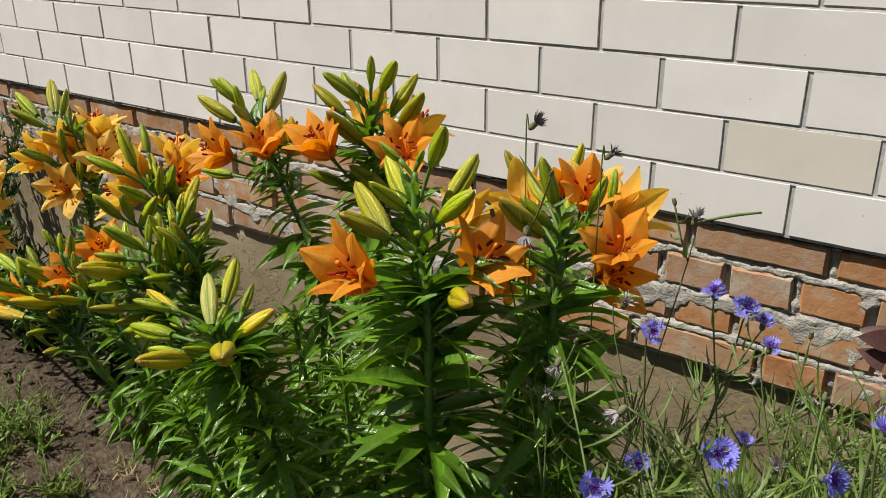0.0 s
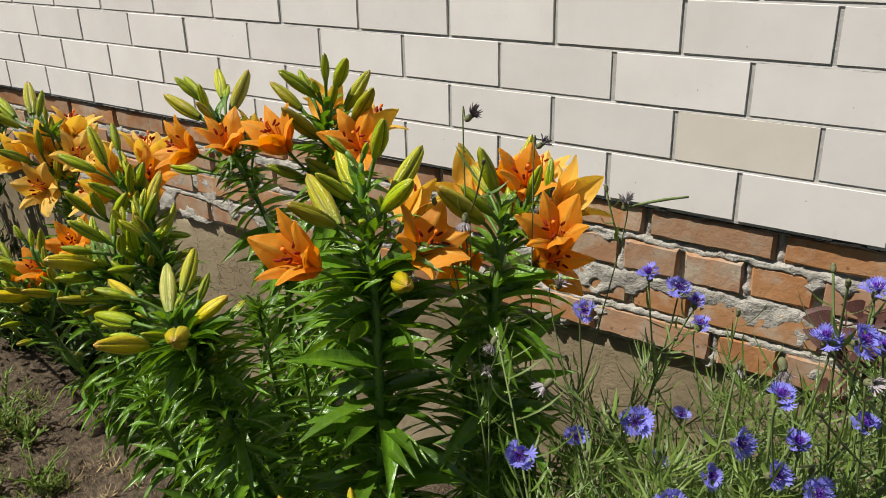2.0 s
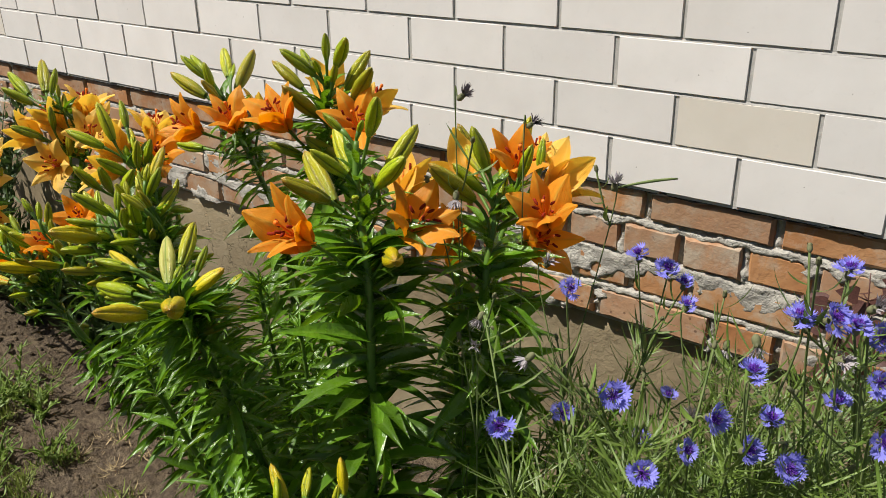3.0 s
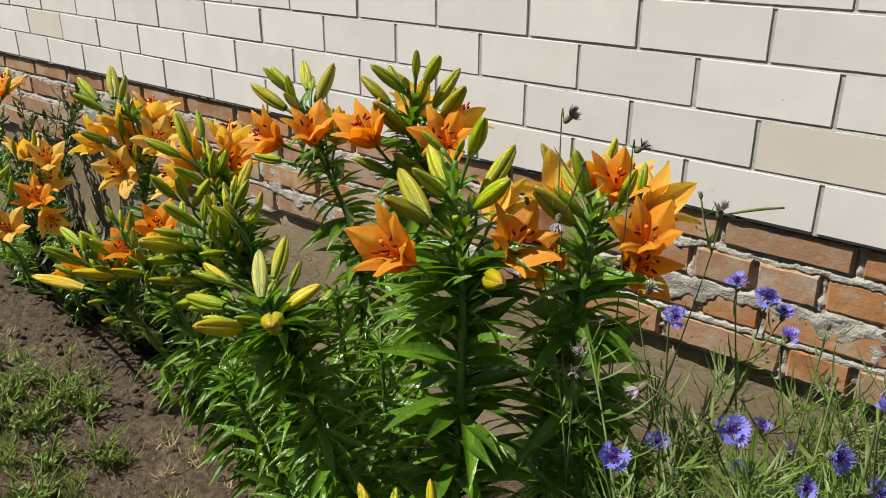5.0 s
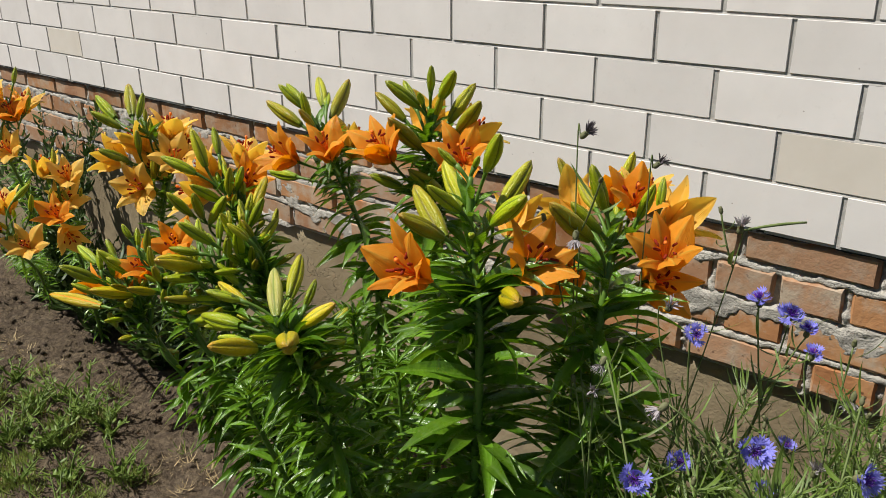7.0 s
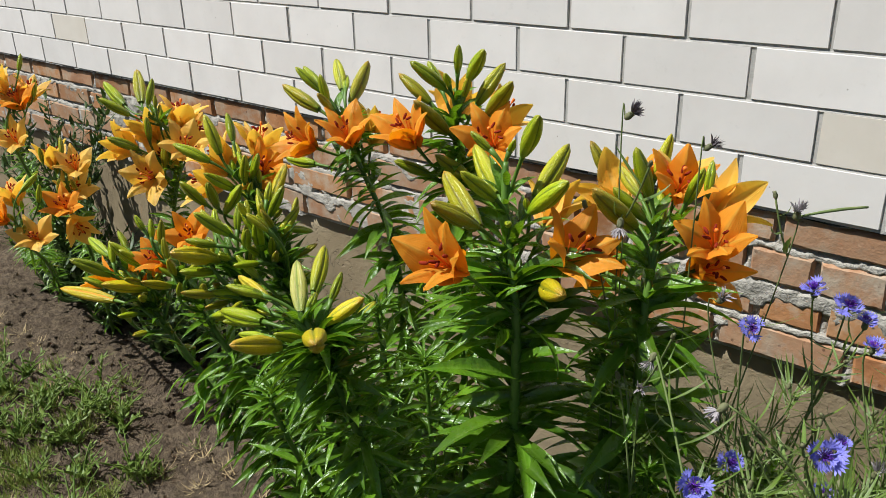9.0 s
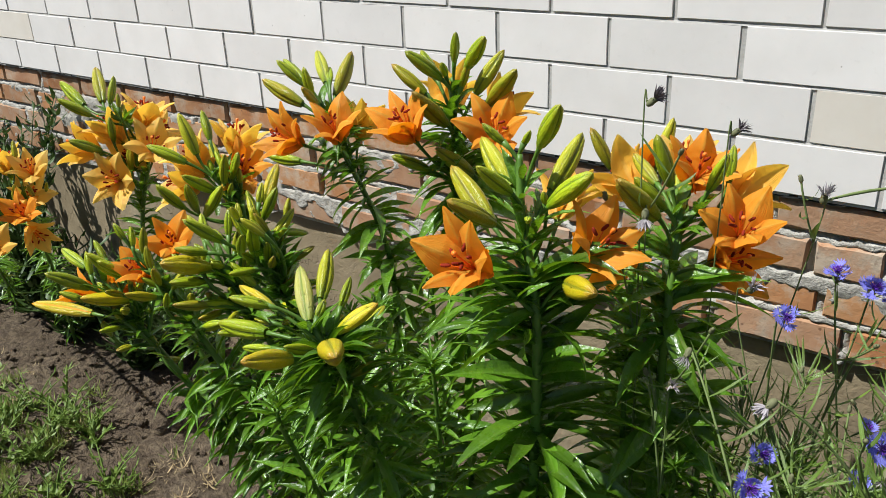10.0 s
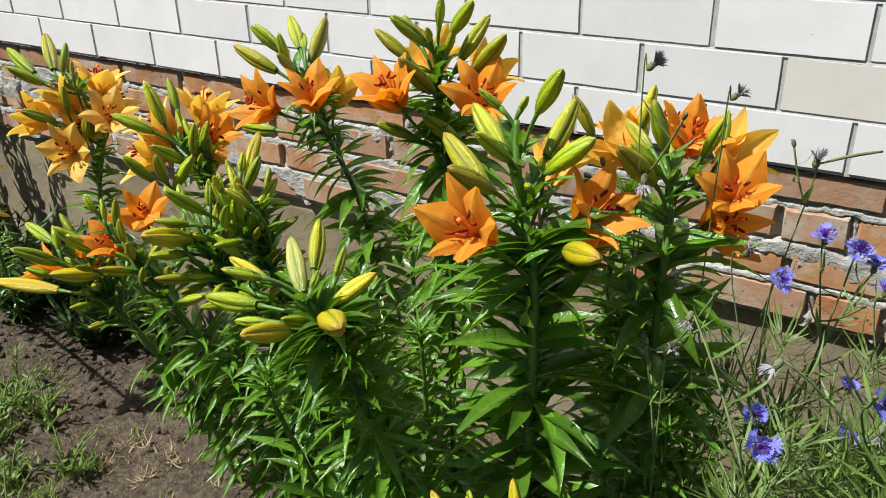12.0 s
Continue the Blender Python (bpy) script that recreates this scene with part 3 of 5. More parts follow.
def lily(d, seed, leaves=150, label="", long=0.112, radius=0.0062, lowleaf=0.06):
    r = random.Random(seed)
    root, low, mid, top = (Vector(d[k]) for k in ("root", "low", "mid", "top"))
    plant = new("lily_plant", None)
    plant.location = root
    back = Matrix.Translation(-root)
    between = root.lerp(low, 0.5) + Vector((0, 0, 0.03))
    pts = spline([root - Vector((0, 0, 0.03)), between, low, mid, top], 6)
    n = len(pts)
    b = Build()
    b.tube([p - root for p in pts], [radius * (1 - 0.55 * (k / n) ** 2) for k in range(n)], 8)
    part("stem", b.mesh("stem", [STEM]), plant)
    # leaves in a spiral, longest at half height
    spin = r.uniform(0, 6.3)
    leaves = int(leaves * 1.12)
    lower = Build()
    for k in range(leaves):
        u = 0.05 + d.get("leafy", 0.64) * (k / leaves) ** 0.92 + (0.1 * r.random() if k > leaves - 8 else 0)
        fk = u * (n - 1)
        i = min(int(fk), n - 2)
        p = pts[i].lerp(pts[i + 1], fk - i)
        d_ = (pts[i + 1] - pts[i]).normalized()
        spin += 2.399 + r.uniform(-0.7, 0.7)
        out = Vector((math.cos(spin), math.sin(spin), 0))
        out = (out - d_ * out.dot(d_)).normalized()
        upper = u > d.get("thin_top", 2)
        if upper and r.random() < 0.42 or "bare" in d and out.dot(d["bare"]) > 0.66 and r.random() < (0.85 if u > 0.42 else 0.5):
            continue
        lift = 0.18 - d.get("droop", 0.0) + (0.5 if d["buds"] else 0.9) * (u - 0.35) + r.gauss(0, 0.27)
        along = (out + Vector((0, 0, lift))).normalized()
        ln = 0.92 * long * (0.62 + 0.5 * math.sin(math.pi * min(1, u * 1.05 + 0.12))) * r.uniform(0.68, 1.18)
        if u > 0.6:
            ln *= 0.85 if u < 0.85 else 0.6
        m = back @ frame_of(p, along) @ pose(0, 0, 0, r.gauss(0, 24)) @ Matrix.Diagonal((ln, ln * r.uniform(0.8, 1.2) * (d.get("broad", 1) if upper or "thin_top" not in d else 1), ln, 1))
        old = u < 0.3 and r.random() < lowleaf
        if u < 0.36 and not old:
            v_, f_, uv_ = r.choice(LEAF_FORMS)
            lower.add([m @ q for q in v_], f_, 0, uv_)
        else:
            part("leaf", r.choice(LEAVES_LOW if old else LEAVES), plant, m)
    if lower.v:
        part("lower_leaves", lower.mesh("lower_leaves", [LEAF]), plant)["kind"] = "stuff"
    # buds on their stalks
    stalks, wet = [], Build()

    def dew(m, count):
        """Beads of water on a bud."""
        for _ in range(count):
            a_, u_ = r.uniform(0, 6.28), r.uniform(0.15, 0.85)
            rad = 0.13 * (0.34 + 0.66 * math.sin(math.pi * min(1, 0.12 + u_ * 0.75)) ** 1.1) * (1 - 0.42 * u_ ** 2.5) * 0.97
            o_ = m @ Vector((rad * math.cos(a_), rad * math.sin(a_), u_))
            s_ = r.uniform(0.0006, 0.0013)
            wet.add([o_ + Vector(q) * s_ for q in BEAD_V], BEAD_F)

    for kind, a, c in d["buds"]:
        a, c = Vector(a), Vector(c)
        ax = c - a
        ln = ax.length
        if kind == "s":
            ax, ln = ax.normalized() * 0.022, 0.022
        if ln < 0.04 and kind in "yo":
            ax = ax.normalized() * 0.052
            ln = 0.052
            c = a + ax
        m = back @ Matrix.Translation(a) @ ax.to_track_quat("Z", "Y").to_matrix().to_4x4() @ pose(0, 0, 0, 0, 0, r.uniform(0, 120))
        w = ln if kind == "s" else max(ln, 0.038) * (0.82 if kind == "r" else 1.16)
        part("bud", BUD_MESH[kind], plant, m @ Matrix.Diagonal((w, w, ln, 1)))
        dew(m @ Matrix.Diagonal((w, w, ln, 1)), 30)
        stalks.append((a, ax.normalized()))
    for q in range(d.get("more", 0)):
        a = pts[-1 - r.randrange(12)] + Vector((r.gauss(0, 1), r.gauss(0, 1), r.gauss(0.1, 0.6))) * 0.026
        ax = ((a - pts[-9]) * 0.8 + Vector((r.gauss(0, 1), r.gauss(0, 1), 0.3 + abs(r.gauss(0, 1)))) * 0.035).normalized()
        ax = Vector((ax.x, ax.y, max(ax.z, 0.15))).normalized()
        ln = r.uniform(0.024, 0.05)
        m = back @ Matrix.Translation(a) @ ax.to_track_quat("Z", "Y").to_matrix().to_4x4() @ pose(0, 0, 0, 0, 0, r.uniform(0, 120))
        w = max(ln, 0.036) * 1.15
        part("bud", BUD_MESH[r.choice("ggllo")], plant, m @ Matrix.Diagonal((w, w, ln, 1)))
        dew(m @ Matrix.Diagonal((w, w, ln, 1)), 12)
        stalks.append((a, ax))
    for k, (place, face, opened, *spin) in enumerate(d["blooms"]):
        base = bloom_on(plant, place, face, opened, spin, r, back, SIZE * (spin[1] if len(spin) > 1 else d.get("size", 1)), k in d.get("pale", ()) or (0.31 + 0.618 * k) % 1 < d.get("fade", 0.0), wet)
        stalks.append((base, Vector(face).normalized()))
    for a, ax in stalks:
        q = min(pts, key=lambda p: (p - (a - ax * 0.05 - Vector((0, 0, 0.035)))).length)
        if (q - a).length > 0.19:
            q = q.lerp(a, 1 - 0.19 / (q - a).length)
        b = Build()
        ctrl = a - ax * min(0.045, 0.6 * (q - a).length)
        b.tube([p - root for p in bezier(q, ctrl, a + ax * 0.003, 7)], [0.0024] * 6 + [0.0028, 0.0042], 6)
        part("flower_stalk", b.mesh("flower_stalk", [STEM]), plant)
        # small bract at the foot of the stalk
        for _ in range(2):
            side = Vector((r.uniform(-1, 1), r.uniform(-1, 1), 0.3))
            ln = r.uniform(0.035, 0.065)
            part("leaf", r.choice(LEAVES), plant, back @ frame_of(q.lerp(a, r.uniform(0, 0.5)), ((a - q).normalized() * 0.5 + side.normalized())) @ Matrix.Diagonal((ln, ln * 1.6, ln, 1)))
    part("dew", wet.mesh("dew", [DEW]), plant)["kind"] = "stuff"
    tagged(plant, label, "lily", "lilies in the bed")
    return plant


def bloom_on(plant, place, face, opened, spin, r, back, size, fade, wet):
    axis_ = Vector(face).normalized()
    base = Vector(place) - axis_ * size * 0.5
    m = back @ frame_of(base, axis_) @ pose(0, 0, 0, spin[0] if spin else r.uniform(0, 60)) @ Matrix.Diagonal((size, size, size, 1))
    fl = part("flower", PISTIL, plant, m)
    key = min((0.35, 0.6, 0.85, 1.0), key=lambda o: abs(o - opened))
    pale = 1 if fade else 0
    for k in range(6):
        t = r.choice(TEPALS[pale, key, k % 2])
        tm = pose(0, 0, 0, k * 60 + r.uniform(-8, 8)) @ pose(0, 0, 0, 0, r.uniform(-9, 8)) @ Matrix.Diagonal((r.uniform(0.9, 1.06), r.uniform(0.9, 1.1), 1, 1))
        part("tepal", t, fl, tm)
        for _ in range(7):
            o_ = m @ tm @ t.vertices[r.randrange(21, 2 * 91 - 14)].co
            s_ = r.uniform(0.0005, 0.0012)
            wet.add([o_ + q * s_ for q in BEAD_V], BEAD_F)
    if opened > 0.5:
        for k in range(6):
            part("stamen", r.choice(STAMENS), fl, pose(0, 0, 0, k * 60 + 30 + r.uniform(-16, 16)) @ pose(0, 0, 0, 0, r.uniform(-6, 8)))
    return base


# ---- lilies: stem, buds (kind, foot, tip) and blooms (throat, facing, opening) ----
S1 = dict(top=(-0.504, -0.542, 1.17), mid=(-0.496, -0.556, 1.103), low=(-0.469, -0.575, 0.941), root=(-0.45, -0.6, 0))
S1["buds"] = [
    ("g", (-0.497, -0.547, 1.194), (-0.484, -0.559, 1.238)),
    ("g", (-0.474, -0.549, 1.187), (-0.427, -0.572, 1.237)),
    ("g", (-0.511, -0.562, 1.171), (-0.539, -0.606, 1.215)),
    ("g", (-0.528, -0.549, 1.165), (-0.566, -0.536, 1.203)),
    ("g", (-0.507, -0.555, 1.174), (-0.503, -0.57, 1.196)),
    ("l", (-0.47, -0.533, 1.148), (-0.434, -0.512, 1.209)),
    ("l", (-0.431, -0.558, 1.143), (-0.374, -0.575, 1.198)),
    ("o", (-0.535, -0.569, 1.148), (-0.581, -0.587, 1.19)),
    ("o", (-0.49, -0.581, 1.111), (-0.502, -0.641, 1.168)),
    ("g", (-0.51, -0.602, 1.045), (-0.541, -0.647, 1.073)),
    ("g", (-0.453, -0.571, 1.039), (-0.477, -0.626, 1.088)),
    ("g", (-0.465, -0.511, 1.127), (-0.49, -0.512, 1.111))]
S1["blooms"] = [
    ((-0.518, -0.647, 1.127), (-0.11, -0.56, 0.82), 0.8),
    ((-0.404, -0.586, 1.116), (0.31, -0.65, 0.69), 0.95),
    ((-0.449, -0.488, 1.128), (0.25, 0.62, 0.74), 0.85),
    ((-0.548, -0.492, 1.135), (-0.5, 0.66, 0.56), 0.8)]
S2 = dict(top=(-0.76, -0.527, 1.098), mid=(-0.752, -0.539, 1.042), low=(-0.662, -0.525, 0.82), root=(-0.72, -0.5, 0))
S2["buds"] = [
    ("o", (-0.772, -0.514, 1.108), (-0.779, -0.457, 1.172)),
    ("l", (-0.791, -0.514, 1.128), (-0.839, -0.481, 1.173)),
    ("g", (-0.781, -0.558, 1.114), (-0.782, -0.572, 1.166)),
    ("g", (-0.8, -0.561, 1.135), (-0.829, -0.585, 1.175)),
    ("g", (-0.807, -0.545, 1.131), (-0.86, -0.541, 1.167)),
    ("o", (-0.81, -0.556, 1.099), (-0.882, -0.575, 1.137)),
    ("o", (-0.772, -0.558, 1.102), (-0.772, -0.59, 1.138)),
    ("g", (-0.802, -0.581, 1.006), (-0.87, -0.592, 1.007)),
    ("g", (-0.781, -0.516, 1.13), (-0.808, -0.486, 1.148))]
S2["blooms"] = [
    ((-0.721, -0.577, 1.082), (0.18, -0.4, 0.9), 0.85),
    ((-0.782, -0.634, 1.066), (-0.21, -0.83, 0.52), 0.85),
    ((-0.746, -0.476, 1.065), (-0.02, 0.47, 0.88), 0.8)]
A = dict(top=(-0.289, -0.706, 1.13), mid=(-0.275, -0.725, 1.06), low=(-0.235, -0.754, 0.906), root=(-0.235, -0.8, 0))
A["buds"] = [
    ("g", (-0.257, -0.713, 1.147), (-0.218, -0.739, 1.204)),
    ("g", (-0.305, -0.714, 1.143), (-0.329, -0.726, 1.167)),
    ("l", (-0.305, -0.699, 1.082), (-0.375, -0.659, 1.127)),
    ("g", (-0.283, -0.737, 1.092), (-0.302, -0.779, 1.133)),
    ("o", (-0.312, -0.732, 1.044), (-0.388, -0.709, 1.1)),
    ("o", (-0.289, -0.764, 1.061), (-0.312, -0.823, 1.104)),
    ("l", (-0.259, -0.684, 1.083), (-0.25, -0.622, 1.14)),
    ("g", (-0.236, -0.725, 1.082), (-0.177, -0.739, 1.134)),
    ("s", (-0.251, -0.75, 1.07), (-0.211, -0.819, 1.092)),
    ("s", (-0.251, -0.71, 1.075), (-0.248, -0.722, 1.097)),
    ("y", (-0.197, -0.751, 1.001), (-0.135, -0.811, 1.031)),
    ("s", (-0.285, -0.705, 1.142), (-0.278, -0.706, 1.154))]
A["blooms"] = [
    ((-0.262, -0.862, 1.055), (0.0, -0.8, 0.6), 0.6, 30, 1.13),
    ((-0.174, -0.715, 1.043), (0.67, -0.05, 0.74), 0.75, 20, 1.12),
    ((-0.274, -0.619, 1.055), (-0.18, 0.8, 0.57), 0.55)]
C = dict(top=(-0.124, -0.604, 1.06), mid=(-0.123, -0.619, 1.024), low=(-0.115, -0.653, 0.905), root=(-0.16, -0.56, 0))
C["buds"] = [
    ("g", (-0.137, -0.614, 1.09), (-0.152, -0.632, 1.154)),
    ("o", (-0.139, -0.647, 1.061), (-0.163, -0.709, 1.12)),
    ("g", (-0.138, -0.624, 1.064), (-0.167, -0.653, 1.106)),
    ("g", (-0.097, -0.597, 1.086), (-0.076, -0.603, 1.135)),
    ("g", (-0.13, -0.593, 1.05), (-0.152, -0.554, 1.085)),
    ("g", (-0.082, -0.573, 1.092), (-0.083, -0.564, 1.134)),
    ("o", (-0.161, -0.596, 1.082), (-0.206, -0.569, 1.106))]
C["blooms"] = [
    ((-0.052, -0.608, 1.05), (0.24, -0.64, 0.73), 0.6, 25, 1.0),
    ((-0.059, -0.594, 1.004), (0.84, -0.39, 0.39), 0.75),
    ((-0.081, -0.502, 1.066), (0.27, 0.87, 0.41), 0.9),
    ((-0.121, -0.562, 1.099), (0.38, -0.43, 0.82), 0.7),
    ((-0.225, -0.554, 1.066), (-0.81, 0.51, 0.27), 0.8),
    ((-0.213, -0.587, 0.971), (-0.8, 0.3, -0.52), 0.7)]
C2 = dict(top=(-0.291, -0.348, 1.009), mid=(-0.26, -0.35, 0.96), low=(-0.27, -0.412, 0.794), root=(-0.24, -0.34, 0))
C2["buds"] = [
    ("o", (-0.329, -0.372, 1.012), (-0.363, -0.378, 1.073)),
    ("l", (-0.266, -0.339, 1.019), (-0.251, -0.323, 1.09)),
    ("l", (-0.263, -0.328, 0.994), (-0.267, -0.297, 1.031))]
C2["blooms"] = [
    ((-0.215, -0.35, 1.045), (0.11, 0.03, 0.99), 0.9),
    ((-0.294, -0.345, 1.022), (-0.41, 0, 0.91), 0.85)]
N = dict(top=(-0.452, -0.914, 0.95), mid=(-0.437, -0.915, 0.925), low=(-0.415, -0.904, 0.864), root=(-0.28, -0.72, 0))
N["buds"] = [
    ("l", (-0.464, -0.885, 0.967), (-0.494, -0.834, 1.008)),
    ("c", (-0.466, -0.907, 0.945), (-0.511, -0.87, 0.994)),
    ("g", (-0.45, -0.908, 0.955), (-0.449, -0.892, 0.974)),
    ("g", (-0.434, -0.883, 0.962), (-0.434, -0.86, 0.995)),
    ("y", (-0.418, -0.905, 0.945), (-0.374, -0.881, 0.984)),
    ("y", (-0.405, -0.937, 0.945), (-0.333, -0.995, 0.982)),
    ("y", (-0.439, -0.965, 0.931), (-0.434, -1.038, 0.966)),
    ("g", (-0.518, -0.93, 0.925), (-0.6, -0.939, 0.919)),
    ("y", (-0.494, -0.935, 0.969), (-0.544, -0.941, 0.988)),
    ("g", (-0.49, -0.945, 0.977), (-0.52, -0.977, 0.994)),
    ("g", (-0.436, -0.933, 0.928), (-0.44, -0.972, 0.95)),
    ("g", (-0.482, -0.954, 0.925), (-0.523, -0.966, 0.92)),
    ("g", (-0.414, -0.889, 0.905), (-0.4, -0.842, 0.904))]
N["blooms"] = []
E1 = dict(top=(-0.968, -0.613, 0.936), mid=(-0.96, -0.6, 0.94), low=(-0.862, -0.606, 0.679), root=(-0.62, -0.52, 0))
E1["buds"] = [
    ("g", (-1.004, -0.609, 1.023), (-1.032, -0.596, 1.071)),
    ("l", (-1.008, -0.639, 1.003), (-1.034, -0.645, 1.076)),
    ("g", (-1.017, -0.658, 0.992), (-1.057, -0.705, 1.029)),
    ("l", (-0.962, -0.624, 0.954), (-0.94, -0.63, 1.011)),
    ("g", (-0.957, -0.608, 0.958), (-0.937, -0.603, 1.008)),
    ("g", (-0.968, -0.67, 0.904), (-0.926, -0.657, 0.963)),
    ("g", (-0.969, -0.642, 0.941), (-0.977, -0.699, 0.985)),
    ("g", (-1, -0.688, 0.917), (-1.019, -0.725, 0.969)),
    ("g", (-0.977, -0.679, 0.914), (-0.961, -0.705, 0.974)),
    ("g", (-0.988, -0.625, 0.97), (-0.995, -0.625, 0.991)),
    ("o", (-0.996, -0.605, 0.975), (-1.038, -0.583, 1.01))]
E1["blooms"] = [
    ((-1.032, -0.524, 1.011), (-0.02, 0.34, 0.94), 1),
    ((-0.973, -0.569, 0.965), (0.64, -0.34, 0.69), 0.95),
    ((-1.06, -0.615, 0.983), (-0.65, -0.13, 0.75), 0.9),
    ((-1.084, -0.638, 0.936), (-0.48, -0.77, 0.43), 0.85)]
E2 = dict(top=(-0.658, -0.809, 0.984), mid=(-0.64, -0.8, 0.96), low=(-0.592, -0.801, 0.823), root=(-0.4, -0.62, 0))
E2["buds"] = [
    ("y", (-0.66, -0.788, 1.024), (-0.657, -0.758, 1.075)),
    ("g", (-0.652, -0.802, 1.007), (-0.634, -0.785, 1.052)),
    ("l", (-0.665, -0.796, 1.024), (-0.667, -0.783, 1.052)),
    ("l", (-0.641, -0.799, 0.974), (-0.624, -0.768, 1.016)),
    ("g", (-0.644, -0.778, 0.98), (-0.632, -0.739, 0.966)),
    ("g", (-0.639, -0.834, 0.966), (-0.621, -0.85, 1.021)),
    ("g", (-0.635, -0.819, 0.953), (-0.62, -0.827, 0.987)),
    ("g", (-0.681, -0.857, 0.987), (-0.701, -0.898, 1.028)),
    ("g", (-0.694, -0.872, 0.971), (-0.72, -0.907, 0.984)),
    ("g", (-0.671, -0.866, 0.953), (-0.669, -0.888, 0.968)),
    ("g", (-0.646, -0.834, 0.956), (-0.638, -0.858, 0.977)),
    ("g", (-0.658, -0.811, 0.982), (-0.661, -0.802, 1.002)),
    ("g", (-0.632, -0.817, 0.94), (-0.617, -0.81, 0.968))]
E2["blooms"] = []
M = dict(top=(-0.708, -0.845, 0.958), mid=(-0.699, -0.847, 0.935), low=(-0.626, -0.822, 0.789), root=(-0.42, -0.65, 0))
M["buds"] = [
    ("g", (-0.703, -0.877, 0.927), (-0.716, -0.926, 0.941)),
    ("l", (-0.671, -0.839, 0.922), (-0.655, -0.834, 0.968)),
    ("g", (-0.671, -0.862, 0.892), (-0.675, -0.908, 0.912))]
M["blooms"] = []
L = dict(top=(-0.951, -0.861, 0.853), mid=(-0.94, -0.87, 0.82), low=(-0.86, -0.835, 0.68), root=(-0.5, -0.62, 0))
L["buds"] = [
    ("r", (-1.038, -0.878, 0.779), (-1.137, -0.928, 0.793)),
    ("y", (-0.931, -0.87, 0.832), (-0.945, -0.939, 0.86)),
    ("g", (-1, -0.89, 0.88), (-1.057, -0.894, 0.902)),
    ("g", (-0.968, -0.909, 0.86), (-0.988, -0.963, 0.902)),
    ("g", (-0.948, -0.863, 0.867), (-0.967, -0.902, 0.918)),
    ("g", (-0.937, -0.851, 0.867), (-0.946, -0.899, 0.908)),
    ("g", (-0.978, -0.866, 0.889), (-1.009, -0.863, 0.917)),
    ("g", (-0.929, -0.893, 0.793), (-0.929, -0.93, 0.802)),
    ("g", (-0.977, -0.897, 0.874), (-0.989, -0.89, 0.912)),
    ("g", (-0.971, -0.917, 0.839), (-0.994, -0.946, 0.861)),
    ("o", (-0.932, -0.853, 0.822), (-0.95, -0.889, 0.821))]
L["blooms"] = [
    ((-0.979, -0.858, 0.839), (-0.27, -0.89, 0.38), 0.35),
    ((-1.022, -0.901, 0.836), (-0.72, -0.56, 0.41), 0.5)]
L2 = dict(top=(-0.872, -0.866, 0.898), mid=(-0.84, -0.84, 0.86), low=(-0.79, -0.82, 0.745), root=(-0.45, -0.6, 0))
L2["buds"] = [
    ("l", (-0.872, -0.862, 0.925), (-0.865, -0.858, 0.969)),
    ("g", (-0.888, -0.868, 0.933), (-0.896, -0.86, 0.964)),
    ("y", (-0.706, -0.866, 0.943), (-0.696, -0.947, 0.983)),
    ("o", (-0.788, -0.794, 0.894), (-0.746, -0.847, 0.929)),
    ("y", (-0.847, -0.871, 0.86), (-0.851, -0.904, 0.876)),
    ("g", (-0.896, -0.873, 0.946), (-0.909, -0.879, 0.973))]
L2["blooms"] = [
    ((-0.891, -0.796, 0.919), (0.5, -0.43, 0.75), 0.9),
    ((-0.911, -0.855, 0.889), (0.06, -0.55, 0.83), 0.6)]
K = dict(top=(-1.488, -0.503, 0.988), mid=(-1.44, -0.46, 0.9), low=(-1.423, -0.521, 0.686), root=(-1.18, -0.46, 0))
K["buds"] = [
    ("o", (-1.538, -0.488, 1.006), (-1.601, -0.451, 1.073)),
    ("g", (-1.492, -0.498, 1.011), (-1.491, -0.476, 1.068)),
    ("g", (-1.573, -0.514, 1), (-1.652, -0.515, 1.048)),
    ("g", (-1.509, -0.539, 0.991), (-1.544, -0.589, 1.034)),
    ("g", (-1.48, -0.548, 0.914), (-1.492, -0.612, 0.953)),
    ("g", (-1.473, -0.519, 0.93), (-1.468, -0.521, 0.987)),
    ("o", (-1.472, -0.485, 0.962), (-1.478, -0.475, 1.008)),
    ("o", (-1.446, -0.506, 0.863), (-1.44, -0.5, 0.925))]
K["blooms"] = [
    ((-1.4, -0.47, 0.92), (0.64, -0.34, 0.69), 1),
    ((-1.444, -0.555, 0.855), (0.45, -0.81, 0.37), 1),
    ((-1.509, -0.51, 0.958), (-0.42, -0.42, 0.8), 0.9),
    ((-1.501, -0.408, 0.976), (-0.02, 0.34, 0.94), 1),
    ((-1.548, -0.561, 0.919), (-0.73, -0.56, 0.39), 0.9),
    ((-1.485, -0.483, 0.885), (0.66, -0.55, 0.52), 0.8),
    ((-1.495, -0.382, 0.921), (0.5, 0.47, 0.72), 0.9)]
P = dict(top=(-0.236, -0.9, 0.688), mid=(-0.2, -0.9, 0.66), low=(-0.193, -0.951, 0.589), root=(-0.2, -0.88, 0))
P["buds"] = [
    ("y", (-0.193, -0.868, 0.694), (-0.206, -0.857, 0.743)),
    ("l", (-0.241, -0.896, 0.682), (-0.264, -0.862, 0.703)),
    ("y", (-0.251, -0.919, 0.683), (-0.289, -0.908, 0.726))]
P["blooms"] = []
F1 = dict(top=(-1.791, -0.589, 0.808), mid=(-1.781, -0.595, 0.764), low=(-1.758, -0.601, 0.626), root=(-2.42, -0.26, 0))
